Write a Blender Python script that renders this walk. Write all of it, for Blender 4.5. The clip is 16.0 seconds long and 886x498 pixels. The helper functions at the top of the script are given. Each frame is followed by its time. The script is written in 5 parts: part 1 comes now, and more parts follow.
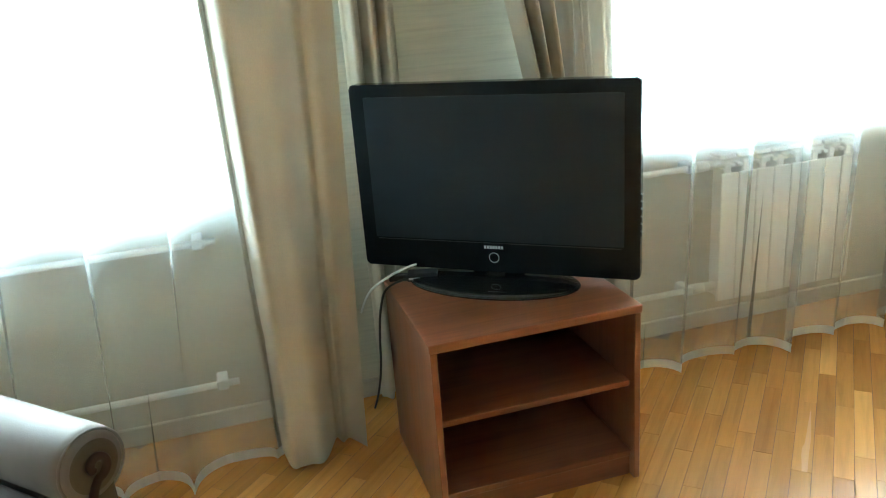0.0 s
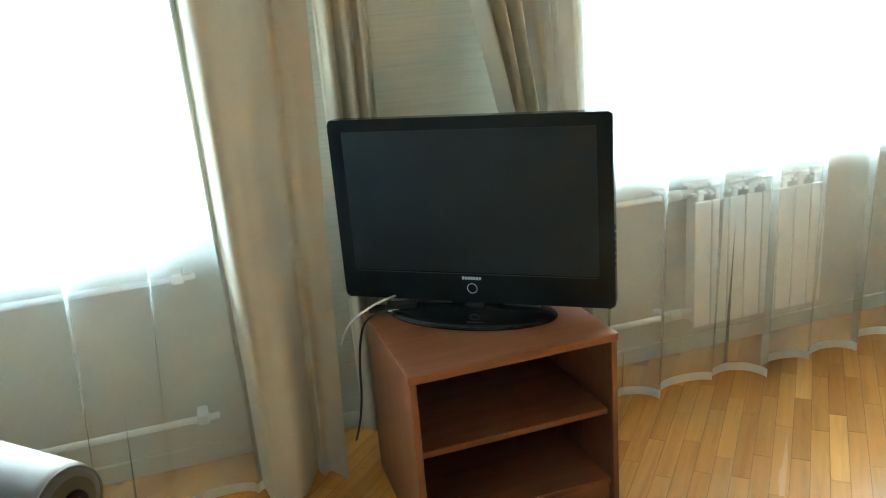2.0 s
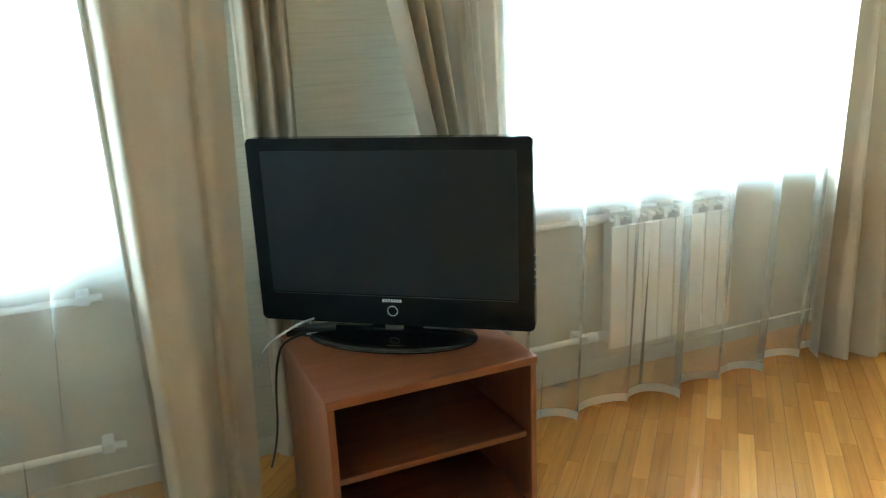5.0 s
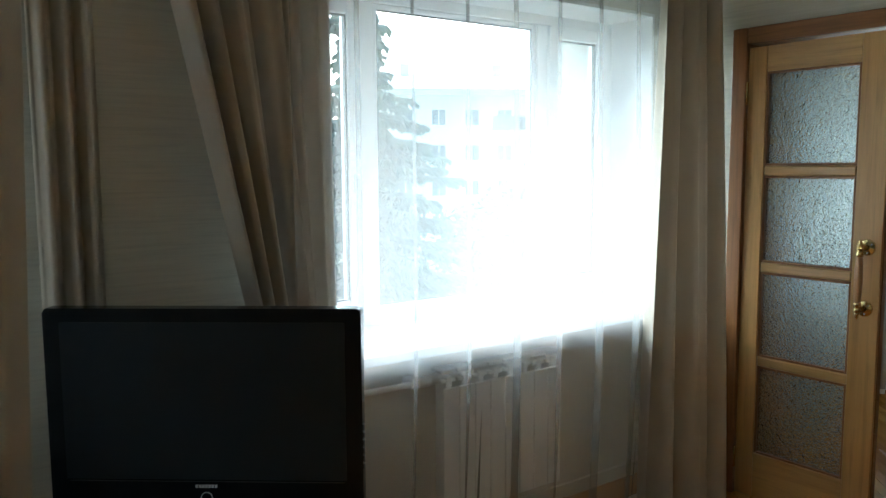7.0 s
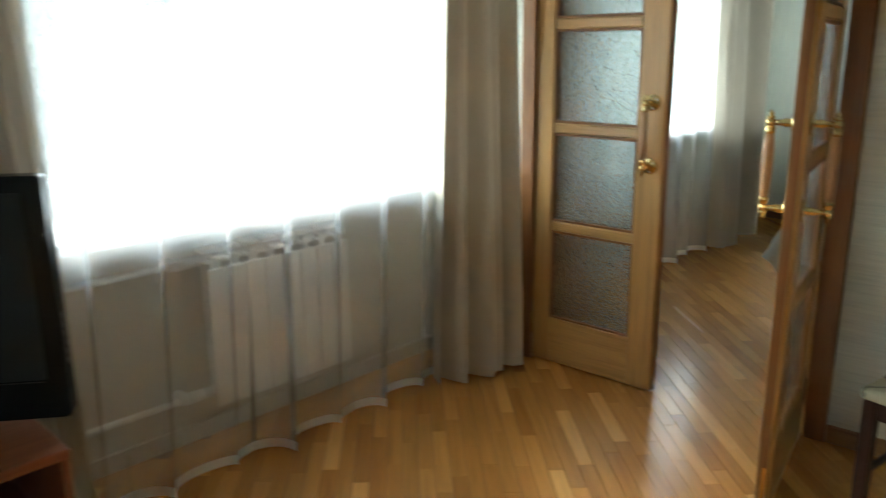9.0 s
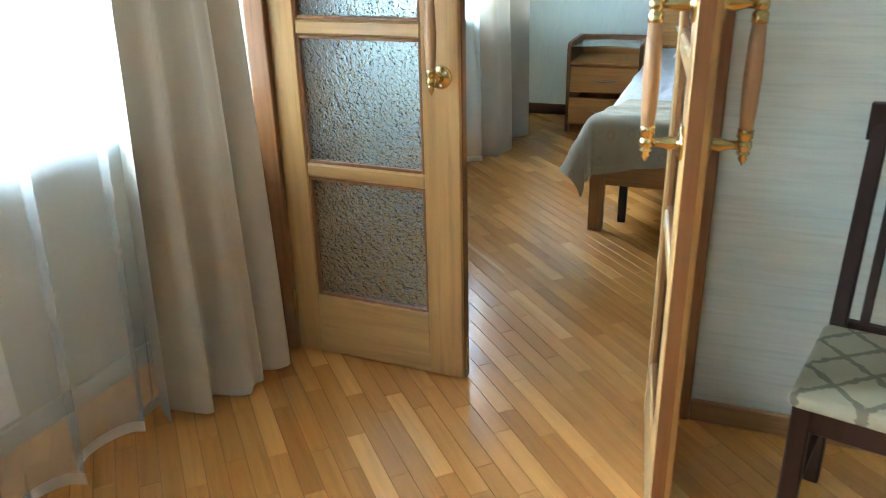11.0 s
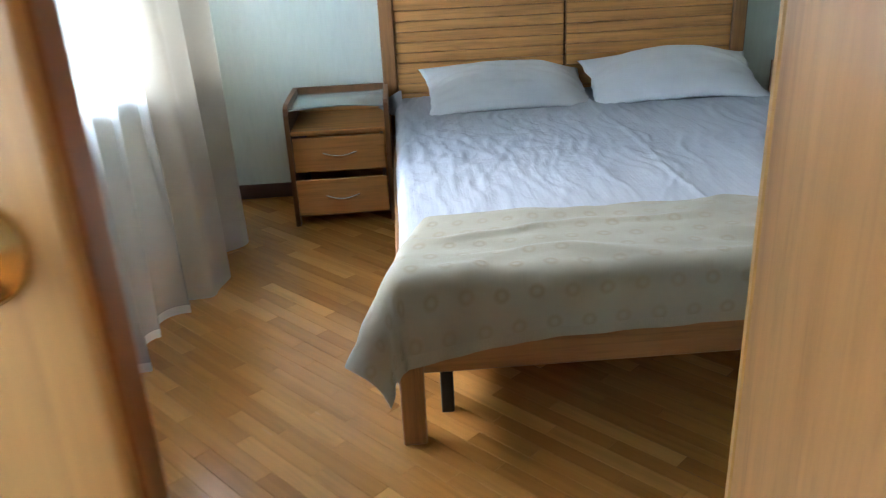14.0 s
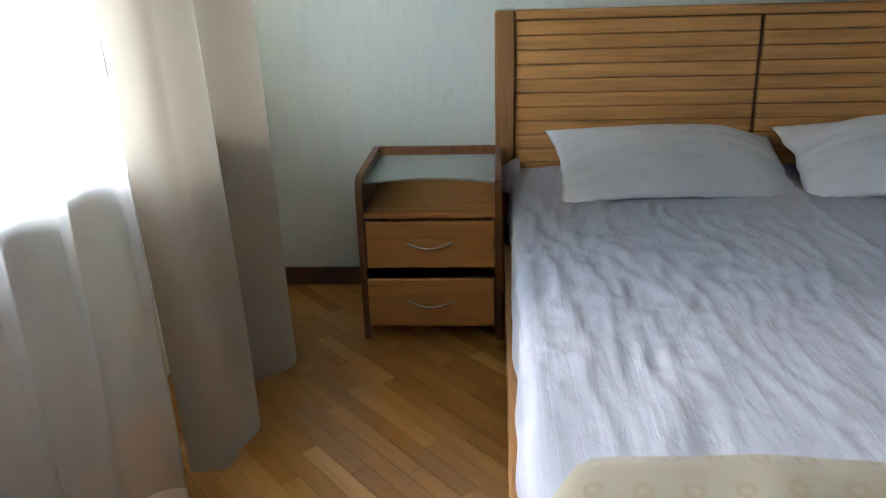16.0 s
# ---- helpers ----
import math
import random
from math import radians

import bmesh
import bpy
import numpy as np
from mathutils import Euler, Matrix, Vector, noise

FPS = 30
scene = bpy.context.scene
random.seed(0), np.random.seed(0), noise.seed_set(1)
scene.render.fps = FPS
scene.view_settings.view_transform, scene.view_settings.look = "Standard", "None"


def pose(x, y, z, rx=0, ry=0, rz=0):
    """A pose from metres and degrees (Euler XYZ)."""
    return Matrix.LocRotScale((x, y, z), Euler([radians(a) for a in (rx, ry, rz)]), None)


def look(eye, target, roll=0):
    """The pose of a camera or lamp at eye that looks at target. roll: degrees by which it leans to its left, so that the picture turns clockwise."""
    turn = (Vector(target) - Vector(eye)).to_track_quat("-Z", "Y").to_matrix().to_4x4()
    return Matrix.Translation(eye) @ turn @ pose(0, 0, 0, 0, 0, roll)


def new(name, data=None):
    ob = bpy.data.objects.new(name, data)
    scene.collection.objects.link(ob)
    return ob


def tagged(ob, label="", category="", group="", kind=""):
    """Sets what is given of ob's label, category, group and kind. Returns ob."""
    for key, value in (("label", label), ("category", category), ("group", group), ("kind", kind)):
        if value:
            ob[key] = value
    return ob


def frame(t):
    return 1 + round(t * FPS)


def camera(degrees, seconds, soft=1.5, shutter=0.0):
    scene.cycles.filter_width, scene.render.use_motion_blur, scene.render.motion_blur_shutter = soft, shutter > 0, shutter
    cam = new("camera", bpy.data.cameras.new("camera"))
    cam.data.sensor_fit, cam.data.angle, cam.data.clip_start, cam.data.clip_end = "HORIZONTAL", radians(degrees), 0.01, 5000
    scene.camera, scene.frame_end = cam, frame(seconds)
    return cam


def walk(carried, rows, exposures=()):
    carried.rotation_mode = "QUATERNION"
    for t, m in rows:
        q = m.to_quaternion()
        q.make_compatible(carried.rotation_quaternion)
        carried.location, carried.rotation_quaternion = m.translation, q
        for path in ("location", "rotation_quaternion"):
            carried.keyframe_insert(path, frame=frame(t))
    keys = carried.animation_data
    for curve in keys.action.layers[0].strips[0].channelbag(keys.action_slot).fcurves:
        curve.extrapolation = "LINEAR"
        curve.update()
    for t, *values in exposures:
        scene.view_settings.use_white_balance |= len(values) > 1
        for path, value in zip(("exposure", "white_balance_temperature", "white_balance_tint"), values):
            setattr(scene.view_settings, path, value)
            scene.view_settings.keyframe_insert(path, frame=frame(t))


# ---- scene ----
cam = camera(59.2, 16.0, soft=1.0, shutter=0.4)
PATH = [
    (0, (-0.102, -2.45, 1.359), (0.404, -0.625, 0.716), -4.4),
    (0.5, (-0.108, -2.476, 1.376), (0.41, -0.644, 0.761), -4.6),
    (1, (-0.099, -2.485, 1.378), (0.442, -0.653, 0.784), -4.9),
    (1.5, (-0.092, -2.484, 1.374), (0.466, -0.653, 0.795), -5.0),
    (2, (-0.095, -2.477, 1.375), (0.464, -0.646, 0.798), -4.7),
    (2.5, (-0.106, -2.479, 1.374), (0.447, -0.648, 0.79), -4.3),
    (3, (-0.098, -2.48, 1.375), (0.461, -0.652, 0.785), -4.3),
    (5.5, (-0.076, -2.451, 1.376), (0.77, -0.707, 0.883), -1.6),
    (6, (-0.053, -2.439, 1.398), (0.901, -0.73, 0.985), -0.8),
    (6.5, (-0.041, -2.431, 1.428), (1.024, -0.764, 1.13), -0.6),
    (7, (-0.023, -2.403, 1.462), (1.128, -0.781, 1.249), -0.3),
    (7.5, (-0.015, -2.399, 1.467), (1.178, -0.805, 1.287), -0.4),
    (8, (-0.001, -2.406, 1.463), (1.206, -0.83, 1.22), -0.8),
    (8.5, (0.093, -2.426, 1.37), (1.332, -0.901, 1.001), -1.3),
    (9, (0.368, -2.409, 1.352), (1.754, -1.058, 0.849), -0.6),
    (9.5, (0.582, -2.353, 1.332), (2.142, -1.243, 0.752), 0.2),
    (9.7, (0.657, -2.281, 1.341), (2.269, -1.263, 0.734), -0.2),
    (11.8, (1.553, -1.572, 1.233), (3.247, -0.848, 0.455), -1.8),
    (12, (1.679, -1.523, 1.233), (3.391, -0.837, 0.459), -2.2),
    (12.5, (1.964, -1.414, 1.259), (3.749, -0.928, 0.498), -1.8),
    (13, (2.171, -1.255, 1.291), (4.011, -1.017, 0.546), -1.7),
    (13.5, (2.368, -1.182, 1.302), (4.223, -1.053, 0.566), -2.6),
    (14, (2.637, -1.188, 1.284), (4.486, -1.122, 0.522), -2.9),
    (14.5, (2.880, -1.142, 1.264), (4.729, -1.174, 0.502), -2.5),
    (15, (3.157, -1.089, 1.249), (5.023, -1.034, 0.532), -1.4),
    (15.5, (3.484, -1.023, 1.214), (5.348, -0.814, 0.521), -1.5),
    (16, (3.736, -1.034, 1.227), (5.588, -0.739, 0.531), -1.8),
]

# ---- world, sun, exposure ----
EXPOSURES = [(0.0, 5.7, 5350, -15), (3.2, 5.6, 5350, -15), (5.5, 5.45, 5400, -13), (6.0, 5.05, 5500, -10), (6.5, 4.4, 5450, -4), (7.0, 3.5, 5400, -3),
             (8.0, 3.0, 5700, 2), (8.4, 3.02, 6150, 3), (8.8, 3.85, 5950, -1), (9.2, 4.55, 5650, -7), (9.6, 4.9, 5550, -10), (11.8, 5.2, 4850, -1), (12.5, 5.15, 5150, 2),
             (13.0, 5.08, 5450, 8), (13.5, 4.95, 5600, 10), (14.0, 5.05, 5400, 7), (14.5, 5.08, 5350, 5), (15.3, 4.52, 5450, 8), (16.0, 4.52, 5900, 11)]
walk(cam, [(t, look(eye, target, roll)) for t, eye, target, roll in PATH], EXPOSURES)

world = bpy.data.worlds.new("overcast_sky")
scene.world = world
world.use_nodes = True
wn = world.node_tree
sky = wn.nodes.new("ShaderNodeTexSky")
sky.sky_type = "NISHITA"
sky.sun_disc = False
sky.sun_elevation = radians(35)
sky.sun_rotation = radians(6)
sky.dust_density = 3.0
sky.air_density = 1.0
sky.ozone_density = 1.0
wn.links.new(sky.outputs[0], wn.nodes["Background"].inputs[0])
wn.nodes["Background"].inputs[1].default_value = 0.08

sun = new("sun", bpy.data.lights.new("sun", "SUN"))
sun.data.energy = 2.6
sun.data.angle = radians(140)
sun.data.color = (0.80, 0.92, 1.0)
sun.matrix_world = look((-6, 50, 19), (0, 0, 0))


# ---- node helpers ----
def base_material(name, rough=0.5, metal=0.0):
    m = bpy.data.materials.new(name)
    m.use_nodes = True
    n = m.node_tree
    p = n.nodes["Principled BSDF"]
    p.inputs["Roughness"].default_value = rough
    p.inputs["Metallic"].default_value = metal
    return m, n, p


def coords(n, scale, rotation=(0, 0, 0), vary=False, source="Object"):
    """Object coordinates scaled per axis, shifted at random from piece to piece if vary."""
    tc = n.nodes.new("ShaderNodeTexCoord")
    mp = n.nodes.new("ShaderNodeMapping")
    mp.inputs["Scale"].default_value = scale
    mp.inputs["Rotation"].default_value = rotation
    n.links.new(tc.outputs[source], mp.inputs["Vector"])
    if vary:
        info = n.nodes.new("ShaderNodeObjectInfo")
        mul = n.nodes.new("ShaderNodeMath")
        mul.operation = "MULTIPLY"
        mul.inputs[1].default_value = 37.0
        n.links.new(info.outputs["Random"], mul.inputs[0])
        n.links.new(mul.outputs[0], mp.inputs["Location"])
    return mp.outputs[0]


def noise_node(n, vec, scale, detail=4.0, rough=0.55, distortion=0.0):
    t = n.nodes.new("ShaderNodeTexNoise")
    t.inputs["Scale"].default_value = scale
    t.inputs["Detail"].default_value = detail
    t.inputs["Roughness"].default_value = rough
    t.inputs["Distortion"].default_value = distortion
    if vec is not None:
        n.links.new(vec, t.inputs["Vector"])
    return t.outputs[0]


def ramp(n, fac, stops):
    r = n.nodes.new("ShaderNodeValToRGB")
    el = r.color_ramp.elements
    while len(el) < len(stops):
        el.new(0.5)
    for e, (pos, col) in zip(el, stops):
        e.position = pos
        e.color = (*col, 1)
    n.links.new(fac, r.inputs[0])
    return r.outputs[0]


def mixed(n, kind, fac, a, b):
    m = n.nodes.new("ShaderNodeMix")
    m.data_type = "RGBA"
    m.blend_type = kind
    for socket, v in ((m.inputs["Factor"], fac), (m.inputs["A"], a), (m.inputs["B"], b)):
        if isinstance(v, (int, float)):
            socket.default_value = v
        elif isinstance(v, tuple):
            socket.default_value = (*v, 1)
        else:
            n.links.new(v, socket)
    return m.outputs["Result"]


def bump(n, p, height, strength, distance=0.01):
    b = n.nodes.new("ShaderNodeBump")
    b.inputs["Strength"].default_value = strength
    b.inputs["Distance"].default_value = distance
    n.links.new(height, b.inputs["Height"])
    n.links.new(b.outputs[0], p.inputs["Normal"])


def dim(c, k):
    return tuple(min(1.0, v * k) for v in c)


def wood(name, colour, grain="z", rough=0.35, contrast=0.35, coat=0.0, pieces="object", spread=0.0):
    """Varnished wood, its grain along one axis; spread: how far pieces differ in tone."""
    m, n, p = base_material(name, rough)
    along, across = 1.2, 22.0
    sc = {"x": (along, across, across), "y": (across, along, across), "z": (across, across, along)}[grain]
    vec = coords(n, sc, vary=(pieces == "object"))
    fine = noise_node(n, vec, 2.2, 6, 0.65, 0.4)
    broad = noise_node(n, coords(n, tuple(0.16 * s for s in sc), vary=(pieces == "object")), 1.7, 3, 0.5, 1.2)
    c = ramp(n, fine, [(0.3, dim(colour, 1 - contrast)), (0.5, colour), (0.72, dim(colour, 1 + 0.6 * contrast))])
    c = mixed(n, "MULTIPLY", 0.55, c, ramp(n, broad, [(0.35, (0.72, 0.66, 0.6)), (0.65, (1, 1, 1))]))
    if spread:
        if pieces == "island":
            r = n.nodes.new("ShaderNodeNewGeometry").outputs["Random Per Island"]
        else:
            r = n.nodes.new("ShaderNodeObjectInfo").outputs["Random"]
        c = mixed(n, "MULTIPLY", 1.0, c, ramp(n, r, [(0.0, dim((0.88, 0.79, 0.70), 1 - spread)), (0.3, (0.76, 0.72, 0.66)), (0.7, (0.87, 0.84, 0.81)),
                                                   (0.88, (0.97, 0.96, 0.94)), (0.95, (1.12, 1.18, 1.3))]))
    n.links.new(c, p.inputs["Base Color"])
    rr = n.nodes.new("ShaderNodeMapRange")
    rr.inputs["To Min"].default_value = rough - 0.06
    rr.inputs["To Max"].default_value = rough + 0.12
    n.links.new(broad, rr.inputs["Value"])
    n.links.new(rr.outputs[0], p.inputs["Roughness"])
    p.inputs["Coat Weight"].default_value = coat
    p.inputs["Coat Roughness"].default_value = 0.12
    bump(n, p, fine, 0.12, 0.002)
    return m


def cloth(name, colour, translucent=0.15, weave=900.0, rough=0.85, broad_scale=3.0, sheen=0.2):
    m, n, p = base_material(name, rough)
    vec = coords(n, (1, 1, 1))
    w = noise_node(n, coords(n, (weave, weave, weave * 0.25)), 1.0, 2)
    b = noise_node(n, vec, broad_scale, 4)
    c = ramp(n, b, [(0.3, dim(colour, 0.9)), (0.7, dim(colour, 1.06))])
    c = mixed(n, "MULTIPLY", 0.35, c, ramp(n, w, [(0.3, (0.75, 0.75, 0.75)), (0.7, (1, 1, 1))]))
    n.links.new(c, p.inputs["Base Color"])
    p.inputs["Sheen Weight"].default_value = sheen
    bump(n, p, w, 0.15, 0.001)
    if translucent:
        tr = n.nodes.new("ShaderNodeBsdfTranslucent")
        n.links.new(c, tr.inputs[0])
        mix = n.nodes.new("ShaderNodeMixShader")
        mix.inputs[0].default_value = translucent
        n.links.new(p.outputs[0], mix.inputs[1])
        n.links.new(tr.outputs[0], mix.inputs[2])
        n.links.new(mix.outputs[0], n.nodes["Material Output"].inputs[0])
    return m


def sheer_material(name, clear, colour=(0.9, 0.9, 0.88)):
    """Voile: partly open weave, the threads scatter light both ways."""
    m, n, p = base_material(name, 0.9)
    n.nodes.remove(p)
    tr = n.nodes.new("ShaderNodeBsdfTranslucent")
    di = n.nodes.new("ShaderNodeBsdfDiffuse")
    tp = n.nodes.new("ShaderNodeBsdfTransparent")
    for s in (tr, di):
        s.inputs[0].default_value = (*colour, 1)
    a = n.nodes.new("ShaderNodeMixShader")
    a.inputs[0].default_value = 0.5
    n.links.new(tr.outputs[0], a.inputs[1])
    n.links.new(di.outputs[0], a.inputs[2])
    b = n.nodes.new("ShaderNodeMixShader")
    b.inputs[0].default_value = clear
    n.links.new(a.outputs[0], b.inputs[1])
    n.links.new(tp.outputs[0], b.inputs[2])
    n.links.new(b.outputs[0], n.nodes["Material Output"].inputs[0])
    return m


def paint(name, colour, rough=0.6, mottled=0.06, scale=6.0, relief=0.05, metal=0.0, relief_scale=120.0):
    m, n, p = base_material(name, rough, metal)
    b = noise_node(n, coords(n, (1, 1, 1)), scale, 5)
    n.links.new(ramp(n, b, [(0.3, dim(colour, 1 - mottled)), (0.7, dim(colour, 1 + mottled))]), p.inputs["Base Color"])
    if relief:
        bump(n, p, noise_node(n, coords(n, (1, 1, 1)), relief_scale, 3), relief, 0.003)
    return m


# ---- materials ----
M_PLANK = wood("parquet_oak", (0.70, 0.345, 0.085), "x", 0.20, 0.17, 0.3, "object", 0.22)
M_PLANK_FAR = wood("parquet_oak_joined", (0.70, 0.345, 0.085), "x", 0.20, 0.17, 0.3, "island", 0.22)
M_SUBFLOOR = paint("parquet_joint_dark", (0.13, 0.06, 0.02), 0.7)
M_JAMB = wood("orange_jamb_wood", (0.42, 0.215, 0.072), "z", 0.32, 0.25, 0.2)
M_DOOR = wood("golden_door_wood", (0.52, 0.30, 0.10), "z", 0.32, 0.25, 0.2)
M_DOOR_H = wood("golden_door_wood_rail", (0.55, 0.335, 0.12), "y", 0.32, 0.25, 0.2)
M_CASING = wood("casing_brown_wood", (0.27, 0.115, 0.035), "z", 0.35, 0.3, 0.15)
M_CASING_H = wood("casing_brown_wood_level", (0.3, 0.14, 0.045), "y", 0.35, 0.3, 0.15)
M_STAND = wood("reddish_walnut_laminate", (0.24, 0.090, 0.044), "x", 0.33, 0.28)
M_STAND_V = wood("reddish_walnut_laminate_upright", (0.24, 0.090, 0.044), "z", 0.36, 0.28)
# near-black colour carries the shade deep inside the open shelves
M_STAND_BACK = paint("shaded_hardboard", (0.045, 0.020, 0.012), 0.7)
# headboard teak: extra brightness in the colour makes up for weak grazing light
M_BED_LIT = wood("teak_bed_wood_lit", (0.64, 0.33, 0.105), "y", 0.4, 0.35)
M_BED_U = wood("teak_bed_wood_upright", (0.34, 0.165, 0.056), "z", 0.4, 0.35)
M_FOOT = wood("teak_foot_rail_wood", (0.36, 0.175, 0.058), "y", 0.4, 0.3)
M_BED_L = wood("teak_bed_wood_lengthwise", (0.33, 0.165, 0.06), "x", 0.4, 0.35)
M_NS = wood("nightstand_wood", (0.58, 0.285, 0.085), "y", 0.38, 0.28)
M_NS_D = wood("nightstand_dark_wood", (0.22, 0.1, 0.035), "z", 0.4, 0.28)
M_CHAIR = wood("dark_mahogany", (0.032, 0.013, 0.008), "z", 0.5, 0.3, 0.0)
M_CHAIR.node_tree.nodes["Principled BSDF"].inputs["Specular IOR Level"].default_value = 0.25
M_HANDLE_WOOD = wood("turned_handle_wood", (0.5, 0.29, 0.14), "z", 0.3, 0.3, 0.3)
M_BASE = wood("baseboard_wood", (0.3, 0.15, 0.055), "y", 0.4, 0.3)
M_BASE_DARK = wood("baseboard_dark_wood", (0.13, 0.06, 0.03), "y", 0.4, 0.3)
M_BASE_PALE = paint("pale_baseboard_paint", (0.58, 0.55, 0.47), 0.5, 0.05, 8, 0.0)
M_DRAPE = cloth("beige_drape_cloth", (0.54, 0.48, 0.385), 0.035, 700)
M_DRAPE_B = cloth("sand_drape_cloth", (0.51, 0.46, 0.37), 0.06, 700)
M_SHEER = sheer_material("white_voile", 0.785, (0.96, 0.965, 0.96))
M_HEM = sheer_material("white_voile_hem", 0.28, (0.95, 0.95, 0.94))
M_SHEER_B = sheer_material("white_voile_dense", 0.67, (0.98, 0.985, 0.98))
M_WHITE = paint("white_window_plastic", (0.80, 0.81, 0.82), 0.32, 0.02, 3, 0.0)
M_REVEAL = paint("white_reveal_paint", (0.80, 0.80, 0.79), 0.6, 0.03, 5, 0.06)
M_CEIL = paint("ceiling_white", (0.8, 0.8, 0.78), 0.7, 0.03, 4, 0.05)
M_RADIATOR = paint("radiator_enamel", (0.86, 0.85, 0.81), 0.35, 0.03, 4, 0.0)
M_DARKGAP = paint("shadow_gap_plastic", (0.02, 0.02, 0.02), 0.6, 0.1)
M_BLACK = paint("gloss_black_plastic", (0.009, 0.011, 0.0135), 0.16, 0.2, 3, 0.0)
M_BLACK.node_tree.nodes["Principled BSDF"].inputs["Specular IOR Level"].default_value = 0.2
M_SCREEN = paint("matt_screen", (0.015, 0.0195, 0.0245), 0.4, 0.1, 2, 0.0)
M_SCREEN.node_tree.nodes["Principled BSDF"].inputs["Specular IOR Level"].default_value = 0.2
M_BLACK_MATT = paint("matt_black_metal", (0.012, 0.012, 0.013), 0.5, 0.2)
M_SILVER = paint("pale_silver_print", (0.6, 0.6, 0.62), 0.4, 0.02)
M_CHROME = paint("chrome", (0.75, 0.74, 0.72), 0.12, 0.02, 3, 0.0, 1.0)
M_BRASS = paint("polished_brass", (0.66, 0.49, 0.21), 0.19, 0.12, 30, 0.0, 1.0)
M_RIM = paint("gloss_black_rim", (0.008, 0.008, 0.009), 0.05, 0.1, 3, 0.0)
M_STEEL = paint("screw_steel", (0.55, 0.52, 0.45), 0.3, 0.1, 20, 0.0, 1.0)
M_CABLE_W = paint("white_cable", (0.7, 0.7, 0.68), 0.5)
M_EXT = paint("rough_render", (0.26, 0.24, 0.21), 0.9, 0.2, 14, 0.8, 0.0, 60)


def wallpaper(name, colour, streak, strength, relief):
    m, n, p = base_material(name, 0.72)
    s = noise_node(n, coords(n, streak), 1.0, 6, 0.65)
    b = noise_node(n, coords(n, (1, 1, 1)), 1.3, 3)
    c = ramp(n, s, [(0.3, dim(colour, 1 - strength)), (0.5, colour), (0.7, dim(colour, 1 + strength * 0.6))])
    c = mixed(n, "MULTIPLY", 0.4, c, ramp(n, b, [(0.3, (0.9, 0.9, 0.88)), (0.7, (1, 1, 1))]))
    n.links.new(c, p.inputs["Base Color"])
    bump(n, p, s, relief, 0.004)
    return m


M_PAPER = wallpaper("grasscloth_wallpaper", (0.56, 0.53, 0.435), (4, 4, 95), 0.13, 0.2)
M_PAPER_B = wallpaper("pale_mint_wallpaper", (0.68, 0.72, 0.645), (45, 45, 7), 0.05, 0.12)


def textured_glass():
    m, n, p = base_material("hammered_glass", 0.06)
    # slight teal in the colour stands in for bluish window light reflected off the panes
    p.inputs["Base Color"].default_value = (0.84, 0.93, 0.92, 1)
    p.inputs["Transmission Weight"].default_value = 1.0
    p.inputs["IOR"].default_value = 1.45
    vec = coords(n, (1, 0.8, 1.05))
    ripple = n.nodes.new("ShaderNodeMath")
    ripple.operation = "MULTIPLY_ADD"
    n.links.new(noise_node(n, vec, 52.0, 1, 0.5, 0.5), ripple.inputs[0])
    ripple.inputs[1].default_value = 1.1
    n.links.new(noise_node(n, vec, 112.0, 2, 0.5, 0.6), ripple.inputs[2])
    bump(n, p, ripple.outputs[0], 1.0, 0.0066)
    return m


def clear_glass(name="window_glass", tint=(1, 1, 1)):
    m, n, p = base_material(name, 0.0)
    gl = n.nodes.new("ShaderNodeBsdfGlossy")
    gl.inputs["Roughness"].default_value = 0.0
    tp = n.nodes.new("ShaderNodeBsdfTransparent")
    tp.inputs[0].default_value = (*tint, 1)
    mx = n.nodes.new("ShaderNodeMixShader")
    fr = n.nodes.new("ShaderNodeFresnel")
    fr.inputs[0].default_value = 1.35
    n.links.new(fr.outputs[0], mx.inputs[0])
    n.links.new(tp.outputs[0], mx.inputs[1])
    n.links.new(gl.outputs[0], mx.inputs[2])
    n.links.new(mx.outputs[0], n.nodes["Material Output"].inputs[0])
    return m


M_GLASS_T = textured_glass()
M_GLASS = clear_glass()
M_GLASS_NS, _n, _p = base_material("wall_reflection_glass", 0.18)
# grey-green base and part opacity paint the wall's reflection into the glass
_p.inputs["Base Color"].default_value = (0.42, 0.47, 0.43, 1)
_p.inputs["Alpha"].default_value = 0.6


def striped_sheet():
    m, n, p = base_material("white_satin_stripe_cotton", 0.7)
    wv = n.nodes.new("ShaderNodeTexWave")
    wv.wave_type, wv.bands_direction = "BANDS", "Y"
    wv.inputs["Scale"].default_value = 7.0
    n.links.new(coords(n, (1, 1, 1)), wv.inputs["Vector"])
    c = ramp(n, wv.outputs[1], [(0.4, (0.385, 0.415, 0.50)), (0.6, (0.43, 0.46, 0.54))])
    n.links.new(c, p.inputs["Base Color"])
    rr = n.nodes.new("ShaderNodeMapRange")
    rr.inputs["To Min"].default_value, rr.inputs["To Max"].default_value = 0.45, 0.75
    n.links.new(wv.outputs[1], rr.inputs["Value"])
    n.links.new(rr.outputs[0], p.inputs["Roughness"])
    creases = n.nodes.new("ShaderNodeMath")
    creases.operation = "ADD"
    n.links.new(noise_node(n, coords(n, (2.2, 24, 1)), 1.0, 5, 0.6, 1.2), creases.inputs[0])
    n.links.new(noise_node(n, coords(n, (16, 30, 8)), 1.0, 4, 0.6, 0.8), creases.inputs[1])
    bump(n, p, creases.outputs[0], 0.5, 0.005)
    p.inputs["Sheen Weight"].default_value = 0.15
    return m


